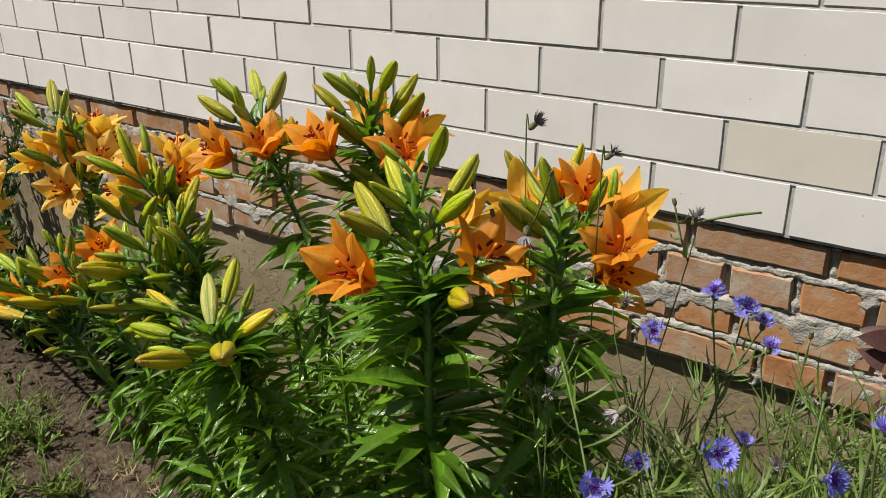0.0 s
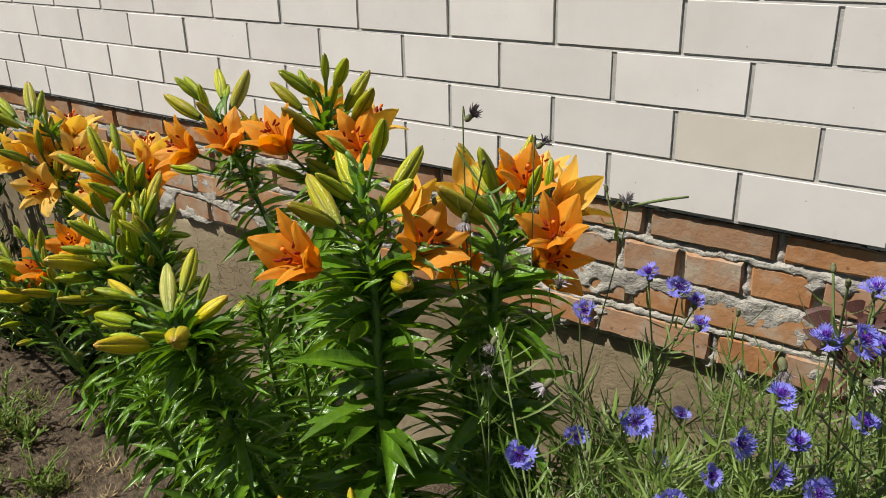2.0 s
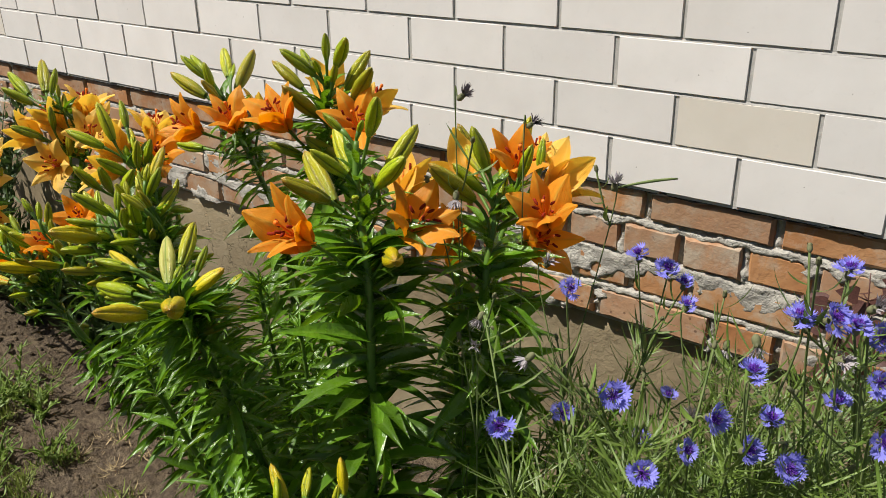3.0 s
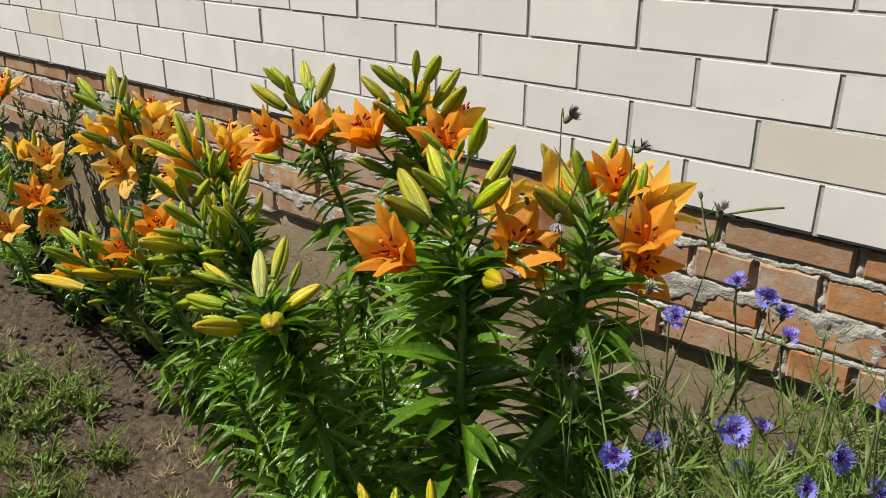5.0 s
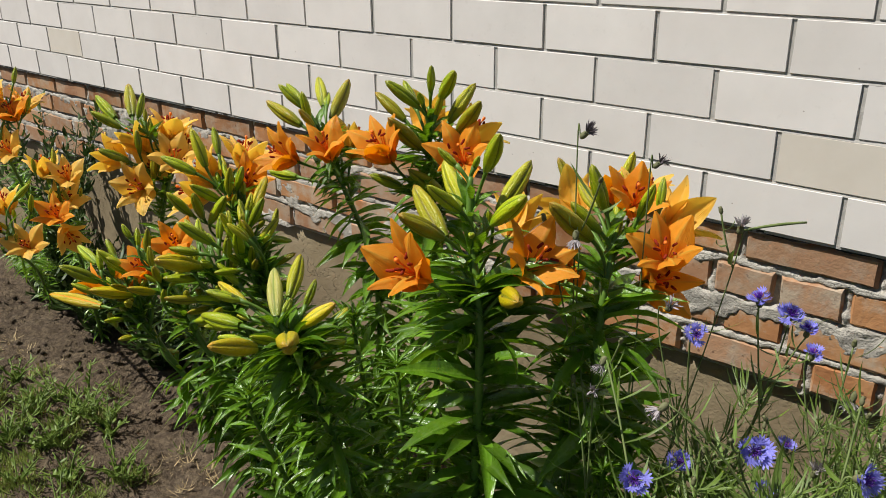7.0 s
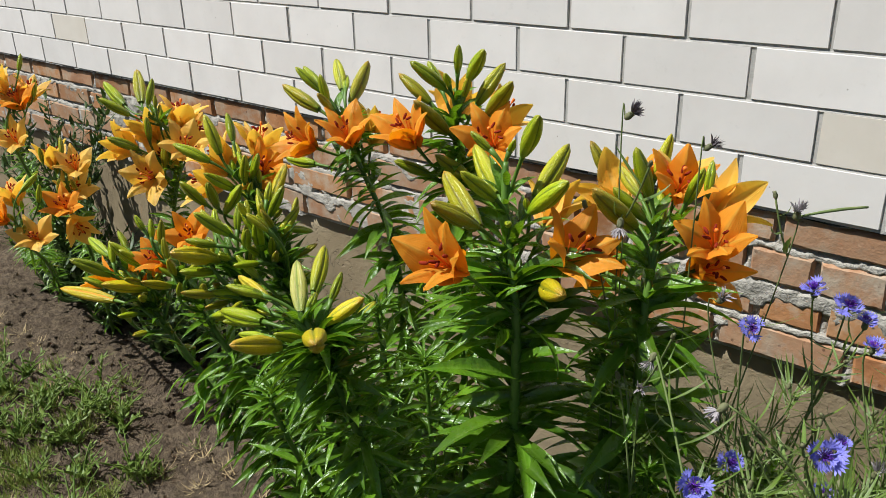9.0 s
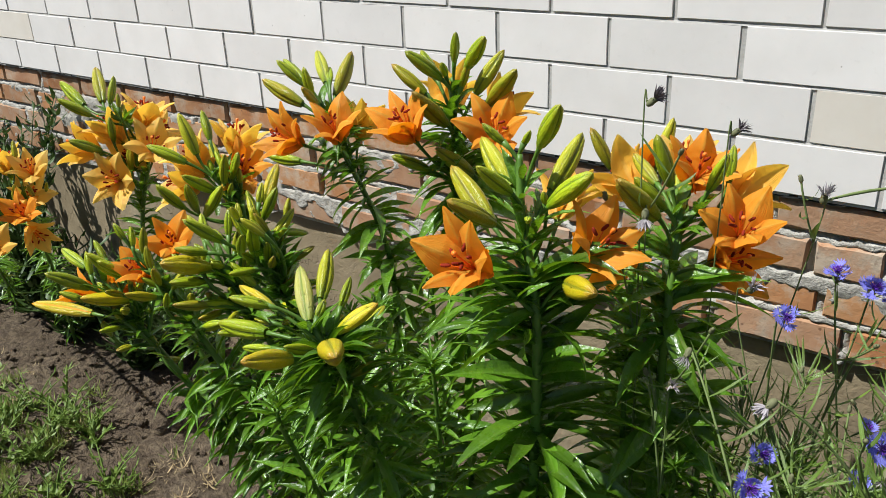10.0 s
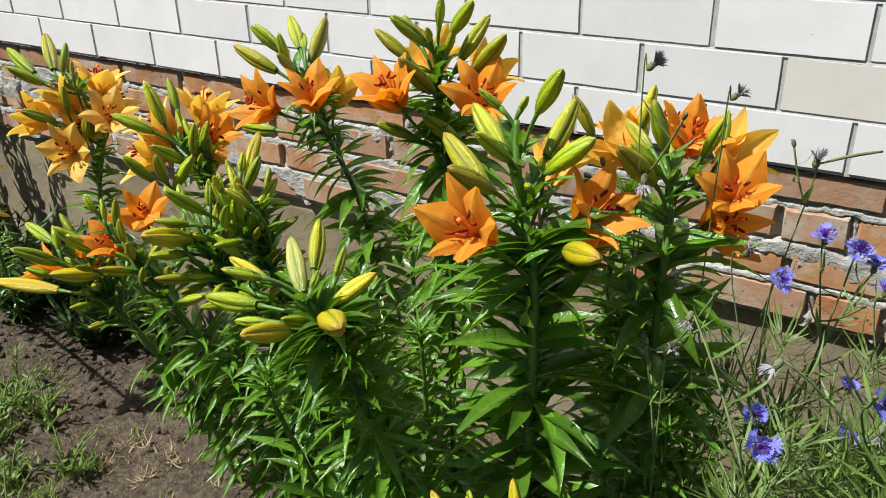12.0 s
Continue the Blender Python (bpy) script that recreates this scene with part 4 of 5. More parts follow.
F1["buds"] = [
    ("l", (-1.803, -0.585, 0.854), (-1.811, -0.577, 0.9)),
    ("l", (-1.781, -0.621, 0.758), (-1.774, -0.617, 0.805)),
    ("g", (-1.812, -0.634, 0.845), (-1.804, -0.638, 0.885))]
F1["blooms"] = [
    ((-1.769, -0.572, 0.836), (0.41, -0.25, 0.88), 0.95),
    ((-1.738, -0.638, 0.75), (0.39, -0.48, 0.78), 1),
    ((-1.776, -0.581, 0.769), (0.7, 0.2, 0.69), 0.85),
    ((-1.842, -0.598, 0.854), (-0.35, 0.04, 0.94), 0.8),
    ((-1.735, -0.611, 0.676), (0.89, -0.06, -0.45), 0.6)]
F2 = dict(top=(-1.773, -0.744, 0.728), mid=(-1.763, -0.756, 0.688), low=(-1.755, -0.764, 0.599), root=(-2.9, -0.22, 0))
F2["buds"] = [
    ("g", (-1.754, -0.689, 0.763), (-1.745, -0.681, 0.811)),
    ("g", (-1.782, -0.713, 0.793), (-1.775, -0.669, 0.829))]
F2["blooms"] = [
    ((-1.712, -0.733, 0.694), (0.56, -0.52, 0.65), 1),
    ((-1.795, -0.785, 0.75), (-0.07, -0.69, 0.73), 0.9),
    ((-1.837, -0.719, 0.784), (-0.2, -0.12, 0.97), 0.9)]
F3 = dict(top=(-2.003, -0.613, 0.948), mid=(-1.996, -0.629, 0.89), low=(-1.976, -0.663, 0.692), root=(-3.0, -0.15, 0))
F3["buds"] = [
    ("g", (-1.976, -0.553, 0.98), (-1.963, -0.547, 1.027)),
    ("g", (-2.003, -0.566, 1.048), (-2.003, -0.551, 1.091)),
    ("l", (-1.983, -0.625, 0.844), (-1.98, -0.587, 0.892))]
F3["blooms"] = [
    ((-2.006, -0.542, 0.998), (0.29, 0.22, 0.93), 0.8),
    ((-1.983, -0.599, 0.987), (0.2, -0.42, 0.89), 1),
    ((-1.956, -0.638, 0.89), (0.42, -0.51, 0.75), 1),
    ((-2.038, -0.613, 1.02), (-0.48, -0.23, 0.85), 0.9)]

# the plants beyond the gap stand a little farther along the wall
for _plant in (F1, F2, F3):
    def _off(p, e=Vector((0.33, -1.51, 1.43))):
        return tuple(e + (Vector(p) - e) * 1.1)

    for _key in ("top", "mid", "low"):
        _plant[_key] = _off(_plant[_key])
    _plant["low"] = tuple(Vector(_plant["root"]).lerp(Vector(_plant["top"]), 0.64))
    _plant["buds"] = [(k, _off(a), _off(c)) for k, a, c in _plant["buds"]]
    _plant["blooms"] = [(_off(p), *q) for p, *q in _plant["blooms"]]

LAB_BUD = "leafy green lily stem with a cluster of closed buds"
for _plant, _n in ((S1, 1), (S2, 1), (N, 3), (E1, 20), (E2, 28), (L, 11), (L2, 12), (M, 25), (P, 3), (K, 4), (F1, 4), (F2, 4), (F3, 4)):
    _plant["more"] = _n
F1["size"] = F2["size"] = F3["size"] = 1.15
K["size"], E1["size"] = 1.22, 1.12
A["size"], L["size"], L2["size"] = 1.0, 0.78, 0.9
L["leafy"] = L2["leafy"] = 0.45
E2["leafy"] = M["leafy"] = 0.5
N["leafy"] = 0.58
C2["size"] = 0.92
for _plant, _f in ((K, 1.0), (F1, 0.8), (F2, 0.6), (F3, 0.7), (E1, 0.8), (C2, 0.9)):
    _plant["fade"] = _f
S1["pale"], A["pale"], C["pale"], S2["pale"] = (2, 3), (2,), (2, 4), (2,)
A["leafy"], C["leafy"], S1["leafy"], S2["leafy"] = 0.58, 0.56, 0.72, 0.74
A["broad"], C["broad"], S1["broad"], S2["broad"] = 1.25, 1.25, 1.3, 1.3
S1["thin_top"], S2["thin_top"] = 0.5, 0.46
S1["droop"] = S2["droop"] = 0.34
A["bare"] = C["bare"] = Vector((0.6, -0.8, 0))
lily(S1, 1, 310, "tall lily with orange flowers below a crown of upright buds", 0.108)
lily(S2, 2, 370, "lily with spread orange flowers and olive buds, by the brick wall", 0.105)
lily(A, 3, 350, "stout lily with orange blooms, dewy buds and one yellow bud", 0.13, 0.0075)
lily(C, 4, 240, "lily with crowded orange blooms among blue cornflowers", 0.118)
lily(C2, 15, 170, "lily with orange flowers and olive buds close to the wall", 0.09)
lily(N, 5, 270, "leaning lily stem with plump yellow and green buds", 0.096)
lily(E1, 6, 175, "lily with green buds before half-hidden orange flowers", 0.085)
lily(E2, 7, 240, LAB_BUD, 0.088)
lily(M, 16, 150, LAB_BUD, 0.085)
lily(L, 8, 265, "low leaning lily with long yellow-green and orange buds over bare soil", 0.08)
lily(L2, 9, 260, "leaning lily with green buds and one orange flower", 0.082)
lily(K, 10, 160, "lily with many pale orange flowers against the brick wall", 0.085)
lily(P, 11, 190, "short lily with upright yellow buds, lowest leaves yellowing", 0.105, 0.006, 0.3)
lily(F1, 12, 110, "lily with wide open orange flowers over bare soil", 0.07)
lily(F2, 13, 120, "lily with orange flowers at the edge of the bed", 0.07)
lily(F3, 14, 120, "tall lily with orange flowers beside a leafy weed", 0.07)


# young leafy shoots without buds, between the flowering stems
for k, (x, y, h, lx, ly) in enumerate(((-0.5, -0.86, 0.76, -0.02, -0.06), (-0.32, -0.9, 0.62, 0.02, -0.05), (-0.62, -0.74, 0.83, -0.1, -0.05), (-0.1, -0.78, 0.66, 0.06, -0.04), (-0.42, -0.68, 0.74, -0.02, -0.02), (-0.54, -0.8, 0.8, -0.04, -0.03), (-0.1, -0.66, 0.7, 0.02, -0.02), (-0.06, -0.6, 0.74, -0.01, -0.02), (-0.02, -0.72, 0.6, 0.05, -0.04), (-0.16, -0.64, 0.82, 0.0, -0.02), (-0.3, -0.42, 0.6, 0.03, 0.0), (-0.12, -0.46, 0.56, 0.03, 0.0), (-0.6, -0.56, 0.66, -0.05, 0.0), (0.03, -0.52, 0.66, 0.0, -0.03), (-0.84, -0.48, 0.74, 0.02, 0.0), (-0.58, -0.52, 0.92, 0.0, 0.0), (-0.56, -0.66, 0.9, -0.02, 0.0))):
    h -= 0.13 if x < -0.55 else 0.0
    foot = Vector((x, y, 0)).lerp(Vector((-0.44, -0.62, 0)), 0.75 if x < -0.45 else 0.0)
    shoot = dict(root=tuple(foot), low=tuple(foot.lerp(Vector((x + lx, y + ly, h)), 0.6)), mid=(x + lx, y + ly, h), top=(x + lx * 1.1, y + ly * 1.1, h + 0.05), buds=[], blooms=[], leafy=0.95)
    lily(shoot, 60 + k, 118, "leafy green lily shoot without flowers", 0.11, 0.005)


# ---- cornflowers ----
def floret_mesh(mat, lobes, ln, spread):
    b = Build()
    b.blade((0, 0, 0), (1, 0, 0.1), (0, 1, 0), ln * 0.55, ln * 0.16, -0.3, 0, 3, 0.2, lambda u: 0.35 + 0.65 * u)
    for k in range(lobes):
        a = (k / (lobes - 1) - 0.5) * spread
        d = Vector((math.cos(a), math.sin(a), 0.25 + 0.25 * math.cos(a * 2)))
        b.blade((ln * 0.46, math.sin(a) * ln * 0.05, 0.05 * ln), d, (-math.sin(a), math.cos(a), 0), ln * 0.55, ln * 0.15, 0.7, 0, 3, 0.2)
    return b.mesh("ray_floret", [mat])


FLORETS = [floret_mesh(BLUE, 5, 1.05, 1.7), floret_mesh(BLUE, 5, 0.9, 1.4), floret_mesh(BLUE, 6, 1.12, 2.0)]


def heart_mesh(seed):
    """Inner violet florets of a cornflower, along x."""
    r, b = random.Random(seed), Build()
    for k in range(20):
        a, t = k * 2.4, 0.12 + 0.5 * math.sqrt(k / 20)
        d = Vector((1, math.cos(a) * t, math.sin(a) * t)).normalized()
        side = d.orthogonal()
        p = d * 0.25
        b.tube(bezier(p, p + d * 0.3, p + d * 0.55 + side * 0.08 * r.uniform(-1, 1), 3), [0.03, 0.025, 0.03, 0.01], 4)
        if k % 2:
            for q in range(3):
                e = (d + side * 0.8 * math.cos(q * 2.1) + d.cross(side) * 0.8 * math.sin(q * 2.1)).normalized()
                b.blade(p + d * 0.3, e, e.orthogonal(), 0.22, 0.06, 0.3, 0, 2)
    return b.mesh("flower_heart", [VIOLET])


HEARTS = [heart_mesh(s) for s in range(3)]


def calyx_mesh():
    b = Build()
    b.tube([(-0.62, 0, 0), (-0.56, 0, 0), (-0.4, 0, 0), (-0.18, 0, 0), (0.06, 0, 0), (0.2, 0, 0)], [0.06, 0.16, 0.26, 0.27, 0.19, 0.15], 8)
    for k in range(14):
        a = k * 0.9
        x = -0.5 + 0.6 * k / 14
        o = Vector((0, math.cos(a), math.sin(a)))
        b.blade(o * 0.24 + Vector((x, 0, 0)), Vector((1, 0, 0)) + o * 0.12, Vector((1, 0, 0)).cross(o), 0.24, 0.17, -0.2, 0, 2)
    return b.mesh("calyx", [CALYX])


CALYX_MESH = calyx_mesh()


def withered_mesh(seed, mat, full=1.0):
    """A spent cornflower: papery threads that droop to one side."""
    r, b = random.Random(seed), Build()
    for k in range(38):
        a = r.uniform(0, 6.28)
        t = r.uniform(0.1, 0.9)
        d = Vector((r.uniform(0.5, 1.0), math.cos(a) * t, math.sin(a) * t)).normalized()
        p = Vector((0.12, 0.1 * math.cos(a), 0.1 * math.sin(a)))
        b.blade(p, d, d.orthogonal(), r.uniform(0.55, 1.05) * full, r.uniform(0.07, 0.16) * full, r.uniform(-0.9, 0.9), 0, 3, 0.3)
    return b.mesh("withered_tuft", [mat])


SPENT = [withered_mesh(s, WITHERED) for s in range(3)]
SPENT_DARK = [withered_mesh(9 + s, WITHERED_DARK, 1.05) for s in range(2)]


def narrow_leaves(b, pts, r, step, ln, wd, start=0.05, stop=0.95):
    """Linear leaves up a stem."""
    n = len(pts)
    u = start
    while u < stop:
        fk = u * (n - 1)
        i = min(int(fk), n - 2)
        p = pts[i].lerp(pts[i + 1], fk - i)
        d = (pts[i + 1] - pts[i]).normalized()
        a = r.uniform(0, 6.28)
        o = (Vector((math.cos(a), math.sin(a), 0)) * r.uniform(0.7, 1.2) + d * r.uniform(0.1, 0.8)).normalized()
        b.blade(p, o, o.cross(Vector((0, 0, 1))) + Vector((0, 0, r.uniform(-0.5, 0.5))), ln * r.uniform(0.5, 1.2), wd * (1.45 - 0.85 * u) * r.uniform(0.7, 1.3), r.uniform(0.2, 1.5), 0, 5)
        u += step * r.uniform(0.6, 1.4)


def cornflower(root, heads, seed, label, leafy=1.0, side_buds=2):
    """heads: (place, face, kind); the first is the top of the main stem, the others branch from it."""
    r = random.Random(seed)
    root = Vector((*root, 0))
    plant = new("cornflower_plant", None)
    plant.location = root
    b, lv = Build(), Build()
    main = None
    for place, face, kind in heads:
        place, face = Vector(place) - root, Vector(face).normalized()
        end = place - face * (0.009 if kind != "bud" else 0.007)
        if main is None:
            sway = Vector((r.uniform(-0.11, 0.09), r.uniform(-0.09, 0.09), 0)) * (0.2 if kind == "dark" else 1)
            ctrl = Vector((end.x * 0.3, end.y * 0.3, end.z * (0.62 if kind == "bud" else 0.55))) + sway
            pts = spline([Vector((0, 0, -0.02)), ctrl * 0.5 + Vector((0, 0, end.z * 0.02)), ctrl, end - (face * (0.1 if kind == "dark" else 0.35) + Vector((0, 0, 0.65))).normalized() * (0.03 if kind == "dark" else 0.05), end], 5)
            main = pts
        else:
            q = main[-3] if kind == "wand" else min(main[3:-2], key=lambda p: abs((p - end).length - 0.2))
            pts = bezier(q, q.lerp(end, 0.5) + Vector((0, 0, 0.004 if kind == "wand" else 0.03)), end, 8)
        n = len(pts)
        b.tube(pts, [(0.0016 if leafy >= 1 else 0.0013) - 0.0005 * k / n for k in range(n)], 5)
        if kind != "wand":
            narrow_leaves(lv, pts, r, 0.075 / leafy, 0.078 if leafy > 2 else 0.065, 0.0038 if leafy > 2 else 0.0036, 0.05, 0.92 if leafy >= 1 else 0.55)
        if kind == "wand":
            b.tube(pts, [0.0011 + 0.0009 * math.sin(math.pi * k / n) for k in range(n)], 6)
            continue
        m = frame_of(place, face) @ pose(0, 0, 0, r.uniform(0, 90))
        sc = 0.0162 * r.uniform(0.82, 1.1)
        head = part("flower_head", CALYX_MESH, plant, m @ Matrix.Diagonal((sc, sc, sc, 1)) if kind != "bud" else m @ Matrix.Diagonal((0.014, 0.012, 0.012, 1)))
        if kind == "blue":
            cnt = r.choice((13, 14, 15))
            for k in range(cnt):
                part("ray_floret", r.choice(FLORETS), head, pose(0, 0, 0, 360 * k / cnt + r.uniform(-8, 8)) @ pose(0.1, 0, 0.08, 0, -r.uniform(22, 74)) @ pose(0, 0, 0, r.uniform(-25, 25)) @ Matrix.Scale(r.uniform(0.8, 1.15), 4))
            part("flower_heart", r.choice(HEARTS), head)
        elif kind == "spent":
            part("withered_tuft", r.choice(SPENT), head, pose(0, 0, 0, r.uniform(0, 360)), "pale papery withered florets")
        elif kind == "dark":
            part("withered_tuft", r.choice(SPENT_DARK), head, pose(0, 0, 0, r.uniform(0, 360)), "dark dried florets")
    for k in range(side_buds):
        q = main[r.randrange(len(main) // 2, len(main) - 3)]
        end = q + Vector((r.uniform(-0.09, 0.09), r.uniform(-0.07, 0.07), r.uniform(0.04, 0.12)))
        pts = bezier(q, q.lerp(end, 0.5) + Vector((0, 0, -0.012)), end, 6)
        b.tube(pts, [0.0013] * 7, 5)
        narrow_leaves(lv, pts, r, 0.3, 0.05, 0.004)
        part("flower_head", CALYX_MESH, plant, frame_of(end, end - q) @ Matrix.Diagonal((0.012, 0.0105, 0.0105, 1)), "closed green bud")
    part("stem", b.mesh("stem", [CORN_STEM]), plant)
    part("leaves", lv.mesh("leaves", [CORN_LEAF]), plant)["kind"] = "stuff"
    tagged(plant, label, "cornflower", "cornflowers in the bed")
    return plant


CAM, UP, SIDE = (0.45, -0.7, 0.5), (0.1, -0.15, 1), (0.5, -0.3, 0.5)
BLUE_LAB = "blue cornflower on a thin grey-green stem"
SPENT_LAB = "spent cornflower with papery dried florets on a thin stem"
cornflower((0.1, -0.55), [((0.021, -0.663, 0.981), CAM, "blue")], 21, BLUE_LAB)
cornflower((0.08, -0.72), [((0.056, -0.872, 0.911), CAM, "blue"), ((-0.051, -0.755, 0.956), (-0.1, -0.3, -0.5), "spent")], 22, BLUE_LAB)
cornflower((0.18, -0.66), [((0.146, -0.791, 0.94), (0.3, -0.55, 0.5), "blue"), ((0.049, -0.805, 0.958), (-0.3, -0.3, -0.4), "spent")], 23, BLUE_LAB)
cornflower((0.1, -0.58), [((0.015, -0.661, 0.793), SIDE, "blue")], 24, BLUE_LAB)
cornflower((0.17, -0.45), [((0.104, -0.512, 0.774), UP, "blue")], 25, BLUE_LAB)
cornflower((0.2, -0.5), [((0.119, -0.521, 0.926), UP, "blue"), ((0.16, -0.5, 0.95), UP, "bud")], 26, BLUE_LAB)
cornflower((0.3, -0.68), [((0.282, -0.784, 1.013), (0.1, -0.2, 0.9), "blue")], 27, BLUE_LAB)
cornflower((0.25, -0.75), [((0.216, -0.869, 0.922), CAM, "blue")], 28, BLUE_LAB)
cornflower((0.24, -0.66), [((0.218, -0.759, 0.882), SIDE, "blue"), ((0.15, -0.72, 0.86), (0, -0.3, -0.3), "spent")], 29, BLUE_LAB)
cornflower((0.14, -0.48), [((0.04, -0.508, 0.974), (-0.1, -0.2, 0.8), "blue")], 30, BLUE_LAB)
cornflower((0.16, -0.46), [((0.08, -0.502, 0.962), (0.3, -0.4, 0.7), "blue"), ((0.1, -0.49, 0.94), UP, "blue")], 31, BLUE_LAB)
cornflower((0.32, -0.66), [((0.303, -0.732, 1.054), UP, "blue"), ((0.273, -0.75, 1.025), (0.2, -0.2, -0.4), "spent")], 32, BLUE_LAB)
cornflower((0.34, -0.62), [((0.329, -0.724, 1.059), SIDE, "blue"), ((0.333, -0.704, 1.102), UP, "blue")], 33, BLUE_LAB)
cornflower((0.4, -0.6), [((0.366, -0.68, 1.032), CAM, "blue"), ((0.351, -0.722, 1.056), UP, "blue")], 34, BLUE_LAB)
cornflower((0.42, -0.62), [((0.38, -0.739, 1.017), CAM, "blue"), ((0.36, -0.7, 1.07), SIDE, "spent")], 35, BLUE_LAB)
cornflower((0.28, -0.6), [((0.295, -0.74, 0.94), UP, "blue")], 36, BLUE_LAB)
cornflower((0.38, -0.6), [((0.346, -0.715, 0.967), UP, "blue"), ((0.347, -0.738, 1.027), (0.4, -0.4, 0.2), "spent")], 37, BLUE_LAB)
cornflower((0.2, -0.55), [((0.115, -0.63, 0.78), SIDE, "blue"), ((0.16, -0.58, 0.8), (0.2, -0.2, 0.7), "spent")], 38, BLUE_LAB)
cornflower((0.28, -0.58), [((0.24, -0.755, 0.93), (0.5, -0.3, 0.3), "blue")], 39, BLUE_LAB)
cornflower((0.33, -0.6), [((0.28, -0.76, 0.91), SIDE, "blue"), ((0.32, -0.75, 0.9), CAM, "blue")], 40, BLUE_LAB)
cornflower((0.46, -0.62), [((0.392, -0.72, 0.945), CAM, "blue")], 41, BLUE_LAB)
cornflower((-0.14, -0.64), [((-0.147, -0.657, 1.2), (0.5, 0.2, 0.5), "dark")], 42, "dried dark cornflower head on a bare stem", 0.4, 0)
cornflower((-0.05, -0.62), [((-0.06, -0.632, 1.171), (0.5, 0.2, 0.5), "dark")], 43, "dried dark cornflower head on a bare stem", 0.4, 1)
cornflower((-0.04, -0.62), [((0.022, -0.56, 1.088), (0.2, -0.2, 0.9), "spent"), ((0.09, -0.5, 1.094), (1, 0.3, 0.3), "wand")], 44, SPENT_LAB, 0.6, 1)
cornflower((-0.06, -0.66), [((-0.135, -0.69, 1.075), (0.1, -0.3, -0.6), "spent"), ((-0.19, -0.68, 1.09), (-0.3, 0, 1), "bud")], 45, SPENT_LAB, 0.7, 1)
cornflower((0.02, -0.62), [((-0.02, -0.65, 1.0), (0.4, -0.3, 0.6), "spent")], 46, SPENT_LAB, 0.8, 1)
cornflower((-0.02, -0.7), [((-0.07, -0.74, 0.905), (0.2, -0.4, 0.2), "spent"), ((-0.11, -0.72, 0.9), (-0.2, -0.2, 1), "bud")], 47, SPENT_LAB)
cornflower((0.2, -0.42), [((0.17, -0.5, 0.87), (0, -0.2, -0.6), "spent")], 48, SPENT_LAB)

fr = random.Random(77)
for k in range(300):
    if k % 4 == 0:
        x, y, h = fr.uniform(-0.1, 0.2), fr.uniform(-0.78, -0.45), fr.uniform(0.45, 0.8)
        lean = Vector((fr.uniform(-0.02, 0.25), max(-0.88 - y, fr.uniform(-0.2, 0.12)), 0))
    elif k % 4 == 1:
        x, y, h = fr.uniform(0.0, 0.4), fr.uniform(-0.75, -0.35), fr.uniform(0.5, 0.8)
        lean = Vector((fr.uniform(0.02, 0.4), max(-0.9 - y, fr.uniform(-0.3, 0.1)), 0))
    else:
        x, y, h = fr.uniform(0.05, 0.42), fr.uniform(-0.78, -0.4), fr.uniform(0.58, 0.9)
        lean = Vector((fr.uniform(0.0, 0.34), max(-0.86 - y, fr.uniform(-0.25, 0.12)), 0))
    cornflower((x, y), [((x + lean.x, y + lean.y, h), (lean.x, lean.y, 0.25), "bud")], 100 + k, "grey-green cornflower stem with narrow leaves and closed buds", 12.0, 0)


# ---- dark red leafy plants at the foot of the wall ----
def heart_leaf(mat):
    """Unit heart-shaped leaf along x."""
    b = Build()
    n = 7
    v, f = [(0.0, 0.0, 0.0)], []
    for k in range(1, n + 1):
        u = k / n
        w = 0.52 * math.sin(math.pi * u ** 0.6) ** 0.8 * (1 - 0.25 * u) + 0.004
        v += [(u - 0.16 * (1 - u), -w, 0.12 * w - 0.12 * u * u), (u, 0.0, -0.12 * u * u), (u - 0.16 * (1 - u), w, 0.12 * w - 0.12 * u * u)]
    f += [(0, 1, 2), (0, 2, 3)]
    for k in range(n - 1):
        a = 1 + 3 * k
        f += [(a, a + 3, a + 4, a + 1), (a + 1, a + 4, a + 5, a + 2)]
    b.add(v, f)
    return b.mesh("leaf", [mat])


def maroon_plant(root, height, lean, seed):
    """A dark red leafy stem."""
    r = random.Random(seed)
    plant = new("red_leaved_plant", None)
    plant.location = (*root, 0)
    pts = bezier((0, 0, -0.02), (lean[0] * 0.2, lean[1] * 0.2, height * 0.6), (lean[0], lean[1], height), 14)
    b = Build()
    b.tube(pts, [0.004 * (1 - 0.05 * i) for i in range(15)], 6)
    for k in range(15):
        i = 9 + (k * 5) // 15
        a = k * 2.4 + r.uniform(-0.5, 0.5)
        o = Vector((math.cos(a), math.sin(a) * 0.5 - 0.15, r.uniform(-0.3, 0.8))).normalized()
        q = pts[i] + o * r.uniform(0.015, 0.035)
        b.tube([pts[i], q], [0.0016, 0.0012], 5)
        s_ = r.uniform(0.026, 0.05)
        part("leaf", MAROON_LEAF, plant, frame_of(q, o + Vector((0, 0, -0.2)), (0.3, -0.8, 0.5)) @ Matrix.Diagonal((s_, s_ * 0.8, s_, 1)))
    part("stem", b.mesh("stem", [MAROON]), plant)
    tagged(plant, "dark maroon leafy plant against the red bricks", "plant", "red-leaved plants by the wall")


MAROON_LEAF = heart_leaf(MAROON)
maroon_plant((0.31, -0.1), 0.84, (-0.05, 0.04), 1)
maroon_plant((0.27, -0.09), 0.8, (-0.05, 0.04), 2)
maroon_plant((0.38, -0.1), 0.86, (-0.04, 0.04), 3)


